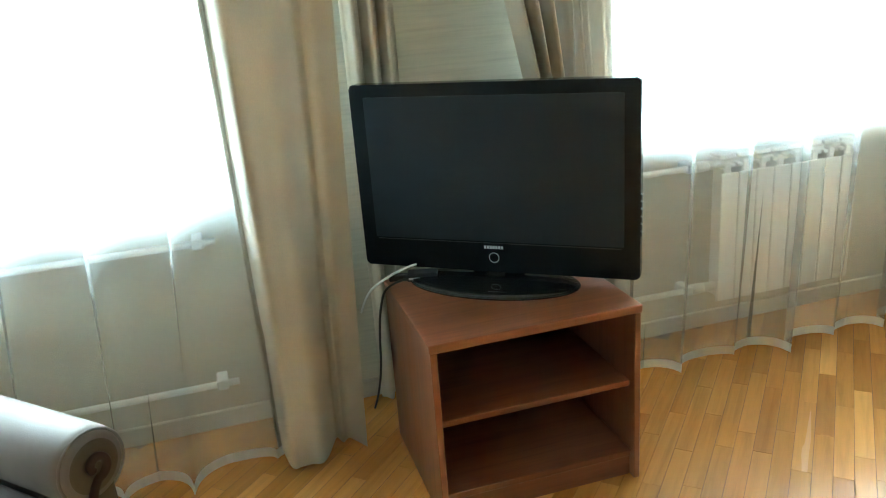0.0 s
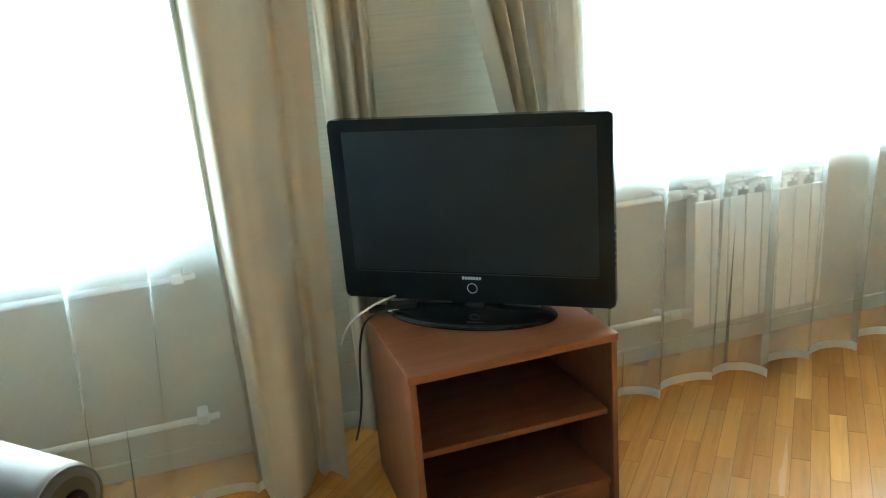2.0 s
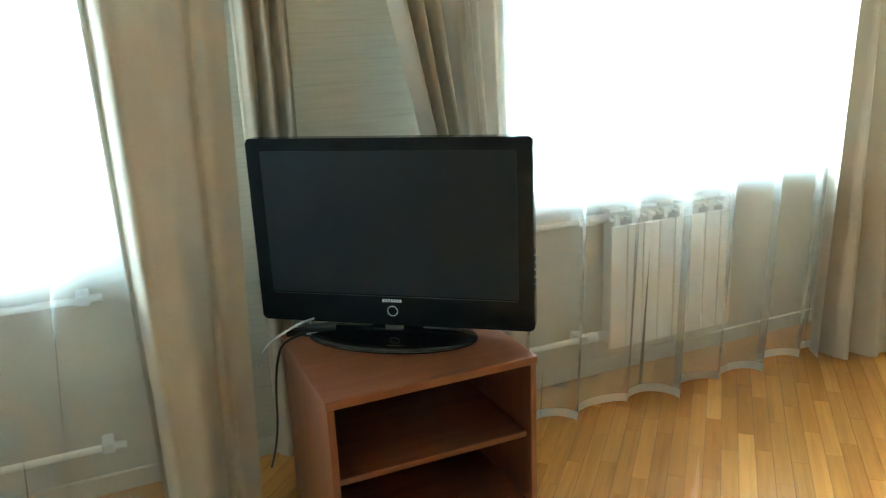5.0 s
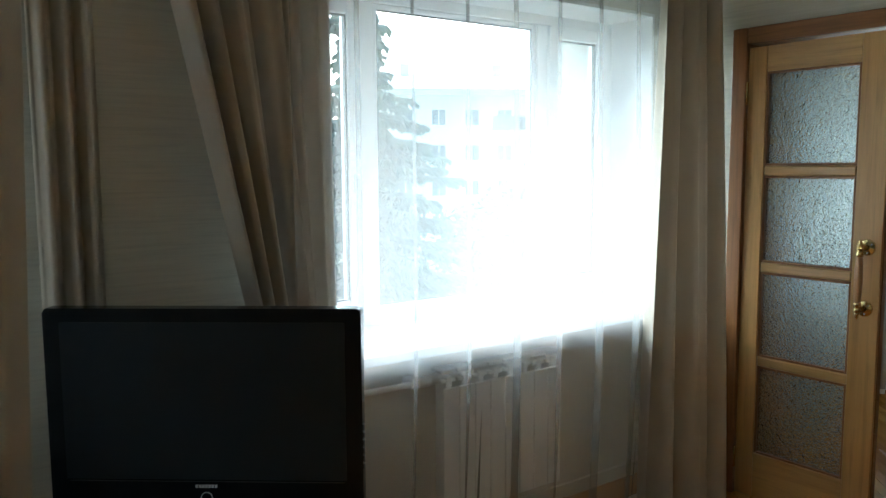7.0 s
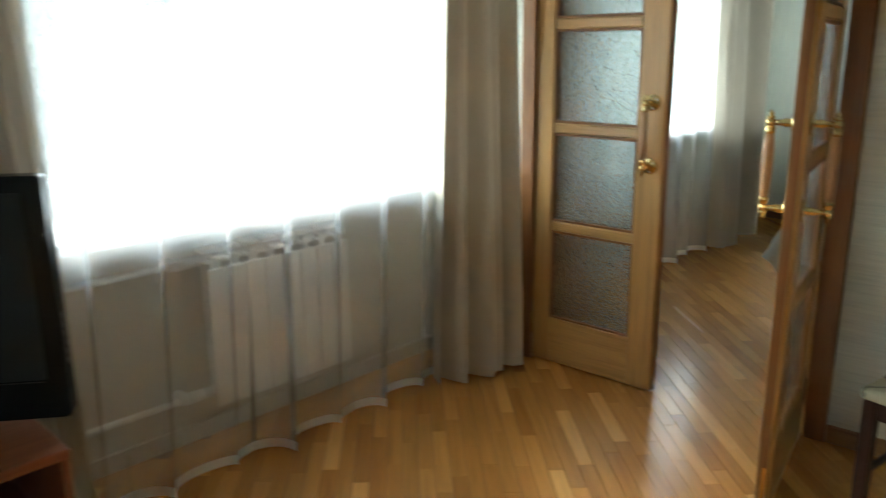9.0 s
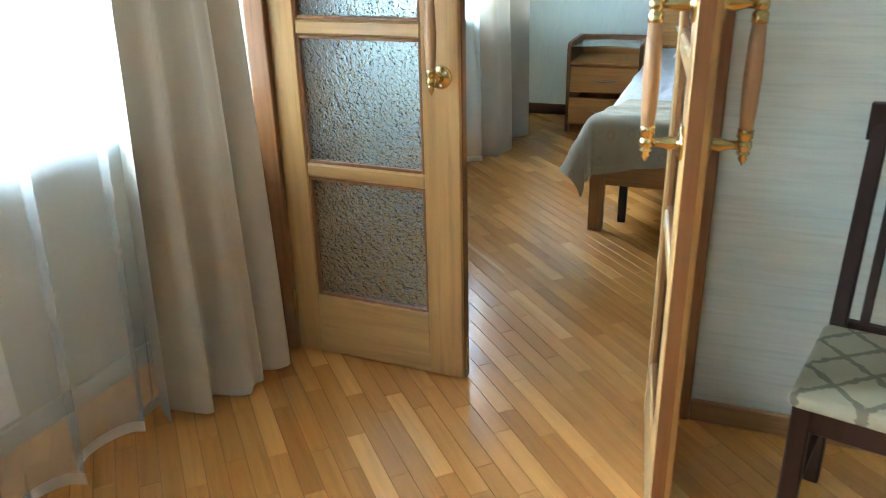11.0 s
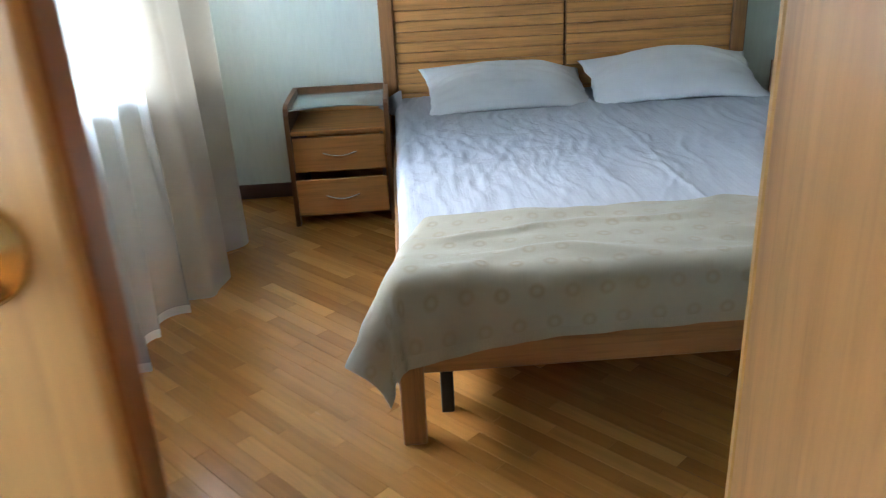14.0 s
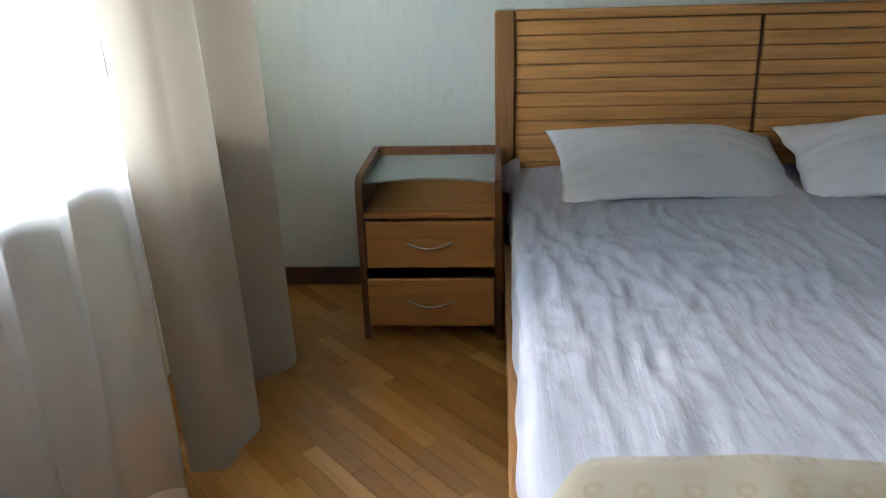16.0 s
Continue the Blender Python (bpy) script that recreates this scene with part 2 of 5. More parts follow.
def spread_cloth():
    """Cream jacquard with rows of small round motifs."""
    m, n, p = base_material("cream_jacquard", 0.8)
    tc = n.nodes.new("ShaderNodeUVMap")
    sp = n.nodes.new("ShaderNodeSeparateXYZ")
    n.links.new(tc.outputs[0], sp.inputs[0])

    def op(kind, a, b=None):
        k = n.nodes.new("ShaderNodeMath")
        k.operation = kind
        for i, v in enumerate((a, b)):
            if v is None:
                continue
            if isinstance(v, (int, float)):
                k.inputs[i].default_value = v
            else:
                n.links.new(v, k.inputs[i])
        return k.outputs[0]
    row = op("DIVIDE", sp.outputs[0], 0.085)
    shift = op("MULTIPLY", op("MODULO", op("FLOOR", row), 2.0), 0.5)
    fx = op("SUBTRACT", op("FRACT", row), 0.5)
    fy = op("SUBTRACT", op("FRACT", op("ADD", op("DIVIDE", sp.outputs[1], 0.085), shift)), 0.5)
    d = op("SQRT", op("ADD", op("MULTIPLY", fx, fx), op("MULTIPLY", fy, fy)))
    ring = op("SUBTRACT", 1.0, op("MINIMUM", op("DIVIDE", op("ABSOLUTE", op("SUBTRACT", d, 0.16)), 0.11), 1.0))
    b = noise_node(n, coords(n, (1, 1, 1)), 4.0, 4)
    c = ramp(n, b, [(0.3, (0.31, 0.282, 0.215)), (0.7, (0.375, 0.342, 0.262))])
    c = mixed(n, "MIX", op("MULTIPLY", op("MULTIPLY", ring, b), 0.7), c, (0.25, 0.185, 0.09))
    n.links.new(c, p.inputs["Base Color"])
    w = noise_node(n, coords(n, (500, 500, 500)), 1.0, 2)
    bump(n, p, op("ADD", op("MULTIPLY", ring, 0.6), op("MULTIPLY", w, 0.35)), 0.4, 0.003)
    p.inputs["Sheen Weight"].default_value = 0.2
    return m


def lattice_cloth():
    """Pale olive upholstery with a darker diamond lattice."""
    m, n, p = base_material("diamond_upholstery", 0.85)
    vec = coords(n, (1, 1, 1), (0, 0, radians(45)))
    sp = n.nodes.new("ShaderNodeSeparateXYZ")
    n.links.new(vec, sp.inputs[0])
    wob = noise_node(n, coords(n, (1, 1, 1)), 60, 3)

    def op(kind, a, b=None):
        k = n.nodes.new("ShaderNodeMath")
        k.operation = kind
        for i, v in enumerate((a, b)):
            if v is None:
                continue
            if isinstance(v, (int, float)):
                k.inputs[i].default_value = v
            else:
                n.links.new(v, k.inputs[i])
        return k.outputs[0]

    def lines(axis):
        f = op("FRACT", op("DIVIDE", op("ADD", axis, op("MULTIPLY", wob, 0.02)), 0.085))
        return op("LESS_THAN", f, 0.14)
    g = op("MAXIMUM", lines(sp.outputs[0]), lines(sp.outputs[1]))
    c = mixed(n, "MIX", op("MULTIPLY", g, 0.75), (0.30, 0.265, 0.165), (0.09, 0.078, 0.045))
    n.links.new(c, p.inputs["Base Color"])
    bump(n, p, wob, 0.4, 0.003)
    return m


def leather(name, colour):
    m, n, p = base_material(name, 0.55)
    v = n.nodes.new("ShaderNodeTexVoronoi")
    v.inputs["Scale"].default_value = 260
    n.links.new(coords(n, (1, 1, 1)), v.inputs["Vector"])
    b = noise_node(n, coords(n, (1, 1, 1)), 5, 4)
    n.links.new(ramp(n, b, [(0.3, dim(colour, 0.85)), (0.7, dim(colour, 1.1))]), p.inputs["Base Color"])
    bump(n, p, v.outputs[0], 0.12, 0.001)
    p.inputs["Specular IOR Level"].default_value = 0.25
    return m


M_SHEET = striped_sheet()
M_PILLOW = cloth("white_pillow_cotton", (0.79, 0.81, 0.87), 0.05, 500)
M_SPREAD = spread_cloth()
M_SPREAD_HEM = cloth("cream_border_cloth", (0.37, 0.335, 0.25), 0.0, 500)
M_SEAT = lattice_cloth()
M_LEATHER = leather("grey_brown_leather", (0.135, 0.12, 0.118))
M_LEATHER_D = leather("dark_olive_leather", (0.075, 0.062, 0.047))
M_MATTRESS = cloth("mattress_ticking", (0.7, 0.7, 0.68), 0.0)
M_FACADE = paint("pale_stucco", (0.70, 0.67, 0.62), 0.85, 0.08, 0.2, 0.1)
M_FACADE_TRIM = paint("stucco_trim", (0.74, 0.72, 0.68), 0.85, 0.05, 0.3, 0.0)
M_ROOF = paint("grey_sheet_roof", (0.28, 0.28, 0.28), 0.6, 0.15, 0.5, 0.0)
M_PANE_FAR = paint("far_window_glass", (0.10, 0.11, 0.12), 0.15, 0.3, 0.7, 0.0)
M_BALCONY = paint("weathered_balcony", (0.16, 0.13, 0.12), 0.8, 0.2, 1.0, 0.0)
M_GROUND = paint("courtyard_ground", (0.10, 0.12, 0.06), 0.95, 0.4, 0.12, 0.3)
M_BARK = paint("bark", (0.09, 0.065, 0.045), 0.9, 0.3, 6, 0.5)
M_NEEDLE = paint("spruce_needles", (0.045, 0.075, 0.045), 0.8, 0.4, 0.9, 0.0)
M_LEAF = paint("summer_leaves", (0.085, 0.14, 0.045), 0.7, 0.4, 0.9, 0.0)


# ---- mesh helpers ----
def mesh_of(name, bm, material, smooth=False):
    me = bpy.data.meshes.new(name)
    bmesh.ops.recalc_face_normals(bm, faces=bm.faces[:])
    bm.to_mesh(me)
    bm.free()
    if smooth:
        for poly in me.polygons:
            poly.use_smooth = True
    me.materials.append(material)
    return me


def part(name, bm, material, parent=None, label="", smooth=False):
    ob = new(name, mesh_of(name, bm, material, smooth))
    if parent is not None:
        ob.parent = parent
    if label:
        tagged(ob, label)
    return ob


def thing(name, m, label, category, group=""):
    ob = new(name)
    ob.empty_display_size = 0.1
    ob.matrix_world = m
    return tagged(ob, label, category, group)


def box(bm, x0, x1, y0, y1, z0, z1, bev=0.0, seg=1, m=None):
    r = bmesh.ops.create_cube(bm, size=1.0)
    mat = Matrix.Translation(((x0 + x1) / 2, (y0 + y1) / 2, (z0 + z1) / 2)) @ Matrix.Diagonal((x1 - x0, y1 - y0, z1 - z0, 1))
    bmesh.ops.transform(bm, matrix=mat, verts=r["verts"])
    verts = r["verts"]
    if bev:
        edges = list({e for v in verts for e in v.link_edges})
        out = bmesh.ops.bevel(bm, geom=edges, offset=bev, segments=seg, affect="EDGES", profile=0.5)
        verts = list({v for f in out["faces"] for v in f.verts} | {v for v in verts if v.is_valid})
    if m is not None:
        bmesh.ops.transform(bm, matrix=m, verts=verts)
    return bm


def boxes(*rows, bev=0.0, seg=1):
    bm = bmesh.new()
    for r in rows:
        box(bm, *r, bev=bev, seg=seg)
    return bm


def lathe(bm, profile, segs=24, m=None, caps=True):
    """Turns a profile of (radius, height) round the z axis."""
    m = m or Matrix()
    rings = []
    for r, z in profile:
        if r < 1e-6:
            rings.append([bm.verts.new(m @ Vector((0, 0, z)))])
        else:
            rings.append([bm.verts.new(m @ Vector((r * math.cos(2 * math.pi * i / segs), r * math.sin(2 * math.pi * i / segs), z)))
                          for i in range(segs)])
    for a, b in zip(rings, rings[1:]):
        for i in range(segs):
            j = (i + 1) % segs
            if len(a) == 1 and len(b) > 1:
                bm.faces.new((a[0], b[i], b[j]))
            elif len(b) == 1 and len(a) > 1:
                bm.faces.new((a[i], a[j], b[0]))
            elif len(a) > 1:
                bm.faces.new((a[i], a[j], b[j], b[i]))
    for ring, flip in ((rings[0], True), (rings[-1], False)):
        if len(ring) > 1 and caps:
            bm.faces.new(ring[::-1] if flip else ring)
    return bm


def grid_mesh(bm, rows):
    """Joins rows of points into a sheet."""
    vs = [[bm.verts.new(p) for p in row] for row in rows]
    for a, b in zip(vs, vs[1:]):
        for i in range(len(a) - 1):
            bm.faces.new((a[i], a[i + 1], b[i + 1], b[i]))
    return vs


def tube(name, points, radius, material, parent=None, label=""):
    cu = bpy.data.curves.new(name, "CURVE")
    cu.dimensions = "3D"
    sp = cu.splines.new("NURBS")
    sp.points.add(len(points) - 1)
    for q, p in zip(sp.points, points):
        q.co = (*p, 1)
    sp.use_endpoint_u = True
    sp.order_u = 3
    cu.bevel_depth, cu.bevel_resolution, cu.resolution_u = radius, 3, 6
    tmp = bpy.data.objects.new(name, cu)
    me = bpy.data.meshes.new_from_object(tmp)
    bpy.data.objects.remove(tmp)
    for poly in me.polygons:
        poly.use_smooth = True
    me.materials.clear()
    me.materials.append(material)
    ob = new(name, me)
    if parent is not None:
        ob.parent = parent
    if label:
        tagged(ob, label)
    return ob


def structure(name, bm, material, label="", category=""):
    return tagged(part(name, bm, material), label, category, kind="structure")


# ---- plan ----
FLOOR_X0, FLOOR_X1 = -2.7, 6.75      # whole flat
ROOM_Y0 = -5.4
CEIL = 2.72
DOOR_X0, DOOR_X1 = 3.07, 3.50        # partition between the two rooms
OPEN_Y0, OPEN_Y1 = -1.561, -0.41     # door opening
WIN_A = (-2.0, -0.13)               # first living room window
WIN_B = (1.03, 2.87)                 # second living room window
WIN_C = (4.42, 6.12)                 # bedroom window
SILL_Z, HEAD_Z = 0.828, 2.14
WALL_OUT = 0.62
BED_WALL_Y = 0.20                    # window wall's face in the bedroom
# the partition stands a little out of square, like the head wall behind the bed
PARTITION = Matrix.Translation((3.07, -1.6, 0)) @ Matrix.Rotation(radians(4.2), 4, "Z") @ Matrix.Translation((-3.07, 1.6, 0))

# outer wall with three openings
def outer_wall(name, x0, x1, openings, y0, material, label):
    bm = bmesh.new()
    edge = x0
    for a, b in openings:
        box(bm, edge, a, y0, WALL_OUT, -0.02, CEIL)
        box(bm, a, b, y0, WALL_OUT, -0.02, SILL_Z - 0.04)
        box(bm, a, b, y0, WALL_OUT, HEAD_Z, CEIL)
        edge = b
    box(bm, edge, x1, y0, WALL_OUT, -0.02, CEIL)
    structure(name, bm, material, label, "wall")


outer_wall("wall_north", FLOOR_X0, 3.17, (WIN_A, WIN_B), 0.0, M_PAPER, "beige streaked wallpaper wall with two windows")
outer_wall("wall_north_bedroom", 3.17, 7.2, (WIN_C,), BED_WALL_Y, M_PAPER_B, "unseen pale mint wall added to bounce light with a window")
structure("wall_west", boxes((FLOOR_X0 - 0.2, FLOOR_X0, ROOM_Y0, WALL_OUT, -0.02, CEIL)), M_PAPER, "beige streaked wallpaper wall", "wall")
structure("wall_south", boxes((FLOOR_X0 - 0.2, 7.2, ROOM_Y0 - 0.2, ROOM_Y0, -0.02, CEIL)), M_PAPER, "plain wallpaper wall", "wall")
# out of view; added nearer than wall_south to bounce window light back into the bedroom
structure("wall_south_bedroom", boxes((DOOR_X1, 7.2, -3.95, -3.75, -0.02, CEIL)), M_PAPER_B, "unseen pale mint wall added to bounce light", "wall")
MID = (DOOR_X0 + DOOR_X1) / 2
for nm, xa, xb, mt in (("wall_door_living", DOOR_X0, MID, M_PAPER), ("wall_door_bedroom", MID, DOOR_X1, M_PAPER_B)):
    wall = structure(nm, boxes((xa, xb, OPEN_Y1 + 0.03, 0.05 if mt is M_PAPER else BED_WALL_Y + 0.05, -0.02, CEIL),
                               (xa, xb, ROOM_Y0 - 0.1, OPEN_Y0 - 0.03, -0.02, CEIL),
                               (xa, xb, OPEN_Y0 - 0.03, OPEN_Y1 + 0.03, 1.985, CEIL)),
                     mt, "papered partition wall round the double door", "wall")
    wall.matrix_world = PARTITION
structure("ceiling", boxes((FLOOR_X0 - 0.2, 7.2, ROOM_Y0 - 0.2, WALL_OUT, CEIL, CEIL + 0.2)), M_CEIL, "plain white ceiling", "ceiling")

# bedroom's head wall, a little out of square
HEAD = pose(6.60, -0.85, 0, 0, 0, 4.6)
hw = bmesh.new()
box(hw, 0.03, 0.23, -4.9, 1.2, -0.02, CEIL, m=HEAD)
structure("wall_head", hw, M_PAPER_B, "unseen pale mint wall added to bounce light behind the bed", "wall")
hb = bmesh.new()
box(hb, 0.012, 0.03, -4.6, 1.0, 0.0, 0.075, bev=0.004, m=HEAD)
structure("baseboard_head", hb, M_BASE_DARK, "dark brown wooden baseboard", "baseboard")
structure("baseboard_door_wall", boxes((DOOR_X0 - 0.016, DOOR_X0, ROOM_Y0, OPEN_Y0 - 0.076, 0.0, 0.065), bev=0.004), M_BASE, "brown wooden baseboard", "baseboard").matrix_world = PARTITION
structure("baseboard_north", boxes((FLOOR_X0, 2.95, -0.016, -0.001, 0.0, 0.065), bev=0.004), M_BASE_PALE, "pale painted baseboard under the windows", "baseboard")


# ---- windows ----
def window(name, x0, x1, face, label, split, nose=0.19):
    """A white plastic window: fixed middle light between two opening sashes."""
    w = thing(name, Matrix(), label, "window")
    tagged(w, kind="structure")
    yf, yb = 0.25, 0.315
    z0, z1 = SILL_Z, HEAD_Z
    part("window_sill", boxes((x0 + 0.002, x1 - 0.002, face - nose, yf + 0.01, SILL_Z - 0.036, SILL_Z), bev=0.006, seg=2), M_WHITE, w, "white plastic window sill")
    part("reveal", boxes((x0, x0 + 0.012, face + 0.002, yf, z0, z1), (x1 - 0.012, x1, face + 0.002, yf, z0, z1),
                         (x0, x1, face + 0.002, yf, z1 - 0.012, z1)), M_REVEAL, w)
    part("window_frame", boxes((x0, x0 + 0.06, yf, yb, z0, z1), (x1 - 0.06, x1, yf, yb, z0, z1),
                               (x0 + 0.06, x1 - 0.06, yf, yb, z0, z0 + 0.055), (x0 + 0.06, x1 - 0.06, yf, yb, z1 - 0.055, z1), bev=0.004), M_WHITE, w)
    edges = [x0 + 0.06, x0 + split[0], x0 + split[1], x1 - 0.06]
    for e in edges[1:3]:
        part("mullion", boxes((e - 0.03, e + 0.03, yf, yb, z0 + 0.055, z1 - 0.055), bev=0.004), M_WHITE, w)
    for i in range(3):
        a, b = edges[i] + (0.03 if i else 0.0), edges[i + 1] - (0.03 if i < 2 else 0.0)
        za, zb = z0 + 0.055, z1 - 0.055
        t = 0.058 if i != 1 else 0.022
        out = yf - 0.012 if i != 1 else yf + 0.008
        sash = part("sash", boxes((a, a + t, out, yb - 0.01, za, zb), (b - t, b, out, yb - 0.01, za, zb),
                                  (a + t, b - t, out, yb - 0.01, za, za + t), (a + t, b - t, out, yb - 0.01, zb - t, zb), bev=0.005), M_WHITE, w)
        pane = part("pane", boxes((a + t, b - t, yf + 0.022, yf + 0.026, za + t, zb - t)), M_GLASS, sash)
        pane.visible_shadow = False
        part("gasket", boxes((a + t, a + t + 0.006, out + 0.012, yf + 0.02, za + t, zb - t), (b - t - 0.006, b - t, out + 0.012, yf + 0.02, za + t, zb - t),
                             (a + t, b - t, out + 0.012, yf + 0.02, za + t, za + t + 0.006), (a + t, b - t, out + 0.012, yf + 0.02, zb - t - 0.006, zb - t)),
             M_DARKGAP, sash)
        if i != 1:
            hx = b - t / 2 if i == 0 else a + t / 2
            bm = boxes((hx - 0.013, hx + 0.013, out - 0.012, out, 1.36, 1.43), (hx - 0.009, hx + 0.009, out - 0.045, out - 0.012, 1.405, 1.423),
                       (hx - 0.011, hx + 0.011, out - 0.052, out - 0.036, 1.28, 1.425), bev=0.004)
            part("window_handle", bm, M_WHITE, sash, "white turn handle")
    return w


window("window_1", *WIN_A, 0.0, "white plastic three-part window over a white sill", (0.49, 1.43))
window("window_2", *WIN_B, 0.0, "white plastic three-part window over a deep white sill", (0.475, 1.385))
window("window_3", *WIN_C, BED_WALL_Y, "white plastic bedroom window behind voile", (0.46, 1.24), 0.255)
for a, b in (WIN_A, WIN_B, WIN_C):
    structure("outer_reveal", boxes((a, a + 0.03, 0.33, WALL_OUT + 0.01, SILL_Z, HEAD_Z), (b - 0.005, b + 0.03, 0.33, WALL_OUT + 0.01, SILL_Z, HEAD_Z)),
              M_EXT, "rough grey cement outside window reveal", "reveal")
    structure("outer_sill", boxes((a, b, 0.33, WALL_OUT + 0.06, SILL_Z - 0.03, SILL_Z - 0.004)), M_WHITE, "white metal outside sill", "sill")


# ---- double door ----
door_frame = thing("door_1", PARTITION, "brown wooden casing of a glazed double door", "door")
tagged(door_frame, kind="structure")
cx0 = DOOR_X0 - 0.022
part("casing_side", boxes((cx0, DOOR_X0 + 0.002, OPEN_Y1, OPEN_Y1 + 0.066, 0, 2.03), bev=0.005, seg=2), M_CASING, door_frame)
part("casing_side", boxes((cx0, DOOR_X0 + 0.002, OPEN_Y0 - 0.075, OPEN_Y0, 0, 2.03), bev=0.005, seg=2), M_CASING, door_frame)
part("casing_head", boxes((cx0 + 0.001, DOOR_X0 + 0.002, OPEN_Y0, OPEN_Y1, 1.962, 2.03), bev=0.005, seg=2), M_CASING_H, door_frame)
part("jamb", boxes((DOOR_X0 + 0.002, DOOR_X1, OPEN_Y1, OPEN_Y1 + 0.03, 0, 1.985), bev=0.003), M_JAMB, door_frame)
part("jamb", boxes((DOOR_X0 + 0.002, DOOR_X1, OPEN_Y0 - 0.03, OPEN_Y0, 0, 1.985), bev=0.003), M_JAMB, door_frame)
part("jamb_head", boxes((DOOR_X0 + 0.002, DOOR_X1, OPEN_Y0, OPEN_Y1, 1.962, 1.985), bev=0.003), M_DOOR_H, door_frame)
for s0, s1 in ((OPEN_Y1, OPEN_Y1 + 0.07), (OPEN_Y0 - 0.07, OPEN_Y0)):
    part("casing_bedroom", boxes((DOOR_X1, DOOR_X1 + 0.018, s0, s1, 0, 2.03), bev=0.005), M_DOOR, door_frame)


def handle(parent, x, y, z0, z1, side):
    """Turned wooden grip between two brass posts; side: +1 or -1 along the leaf's thickness."""
    grip_x = x + side * 0.062
    h = part("pull_handle", lathe(bmesh.new(), [(0.0115, z0 + 0.028), (0.0135, z0 + 0.06), (0.0152, (z0 + z1) / 2), (0.0135, z1 - 0.06), (0.0115, z1 - 0.028)], 20,
                                  Matrix.Translation((grip_x, y, 0))), M_HANDLE_WOOD, parent, "turned pale wooden grip on brass posts", True)
    turned = [(0.0, -0.037), (0.0018, -0.034), (0.005, -0.028), (0.008, -0.0235), (0.0055, -0.0185), (0.0105, -0.016), (0.0115, -0.0125), (0.008, -0.0095),
              (0.0125, -0.006), (0.0135, 0.0), (0.0125, 0.006), (0.010, 0.011), (0.0135, 0.014), (0.0135, 0.028), (0.0125, 0.03)]
    part("ferrule", lathe(bmesh.new(), turned, 20, Matrix.Translation((grip_x, y, z0))), M_BRASS, h, "polished brass ferrule", True)
    part("ferrule", lathe(bmesh.new(), [(r, -z) for r, z in turned[::-1]], 20, Matrix.Translation((grip_x, y, z1))), M_BRASS, h, "polished brass ferrule", True)
    for z in (z0, z1):
        m = pose(x, y, z, 0, 90 * side, 0)
        part("rosette", lathe(bmesh.new(), [(0.031, 0), (0.031, 0.004), (0.027, 0.0065), (0.012, 0.007), (0.0105, 0.012), (0.0125, 0.022), (0.0085, 0.036), (0.0075, 0.055)], 28, m),
             M_BRASS, h, "round brass rosette with post", True)
        for k in range(3):
            a = 2 * math.pi * (k + 0.2) / 3
            sm = pose(x + side * 0.0062, y + 0.021 * math.cos(a), z + 0.021 * math.sin(a), 0, 90 * side, 0)
            part("screw", lathe(bmesh.new(), [(0.0036, 0), (0.0034, 0.0011), (0.001, 0.0013)], 10, sm), M_STEEL, h)
    return h


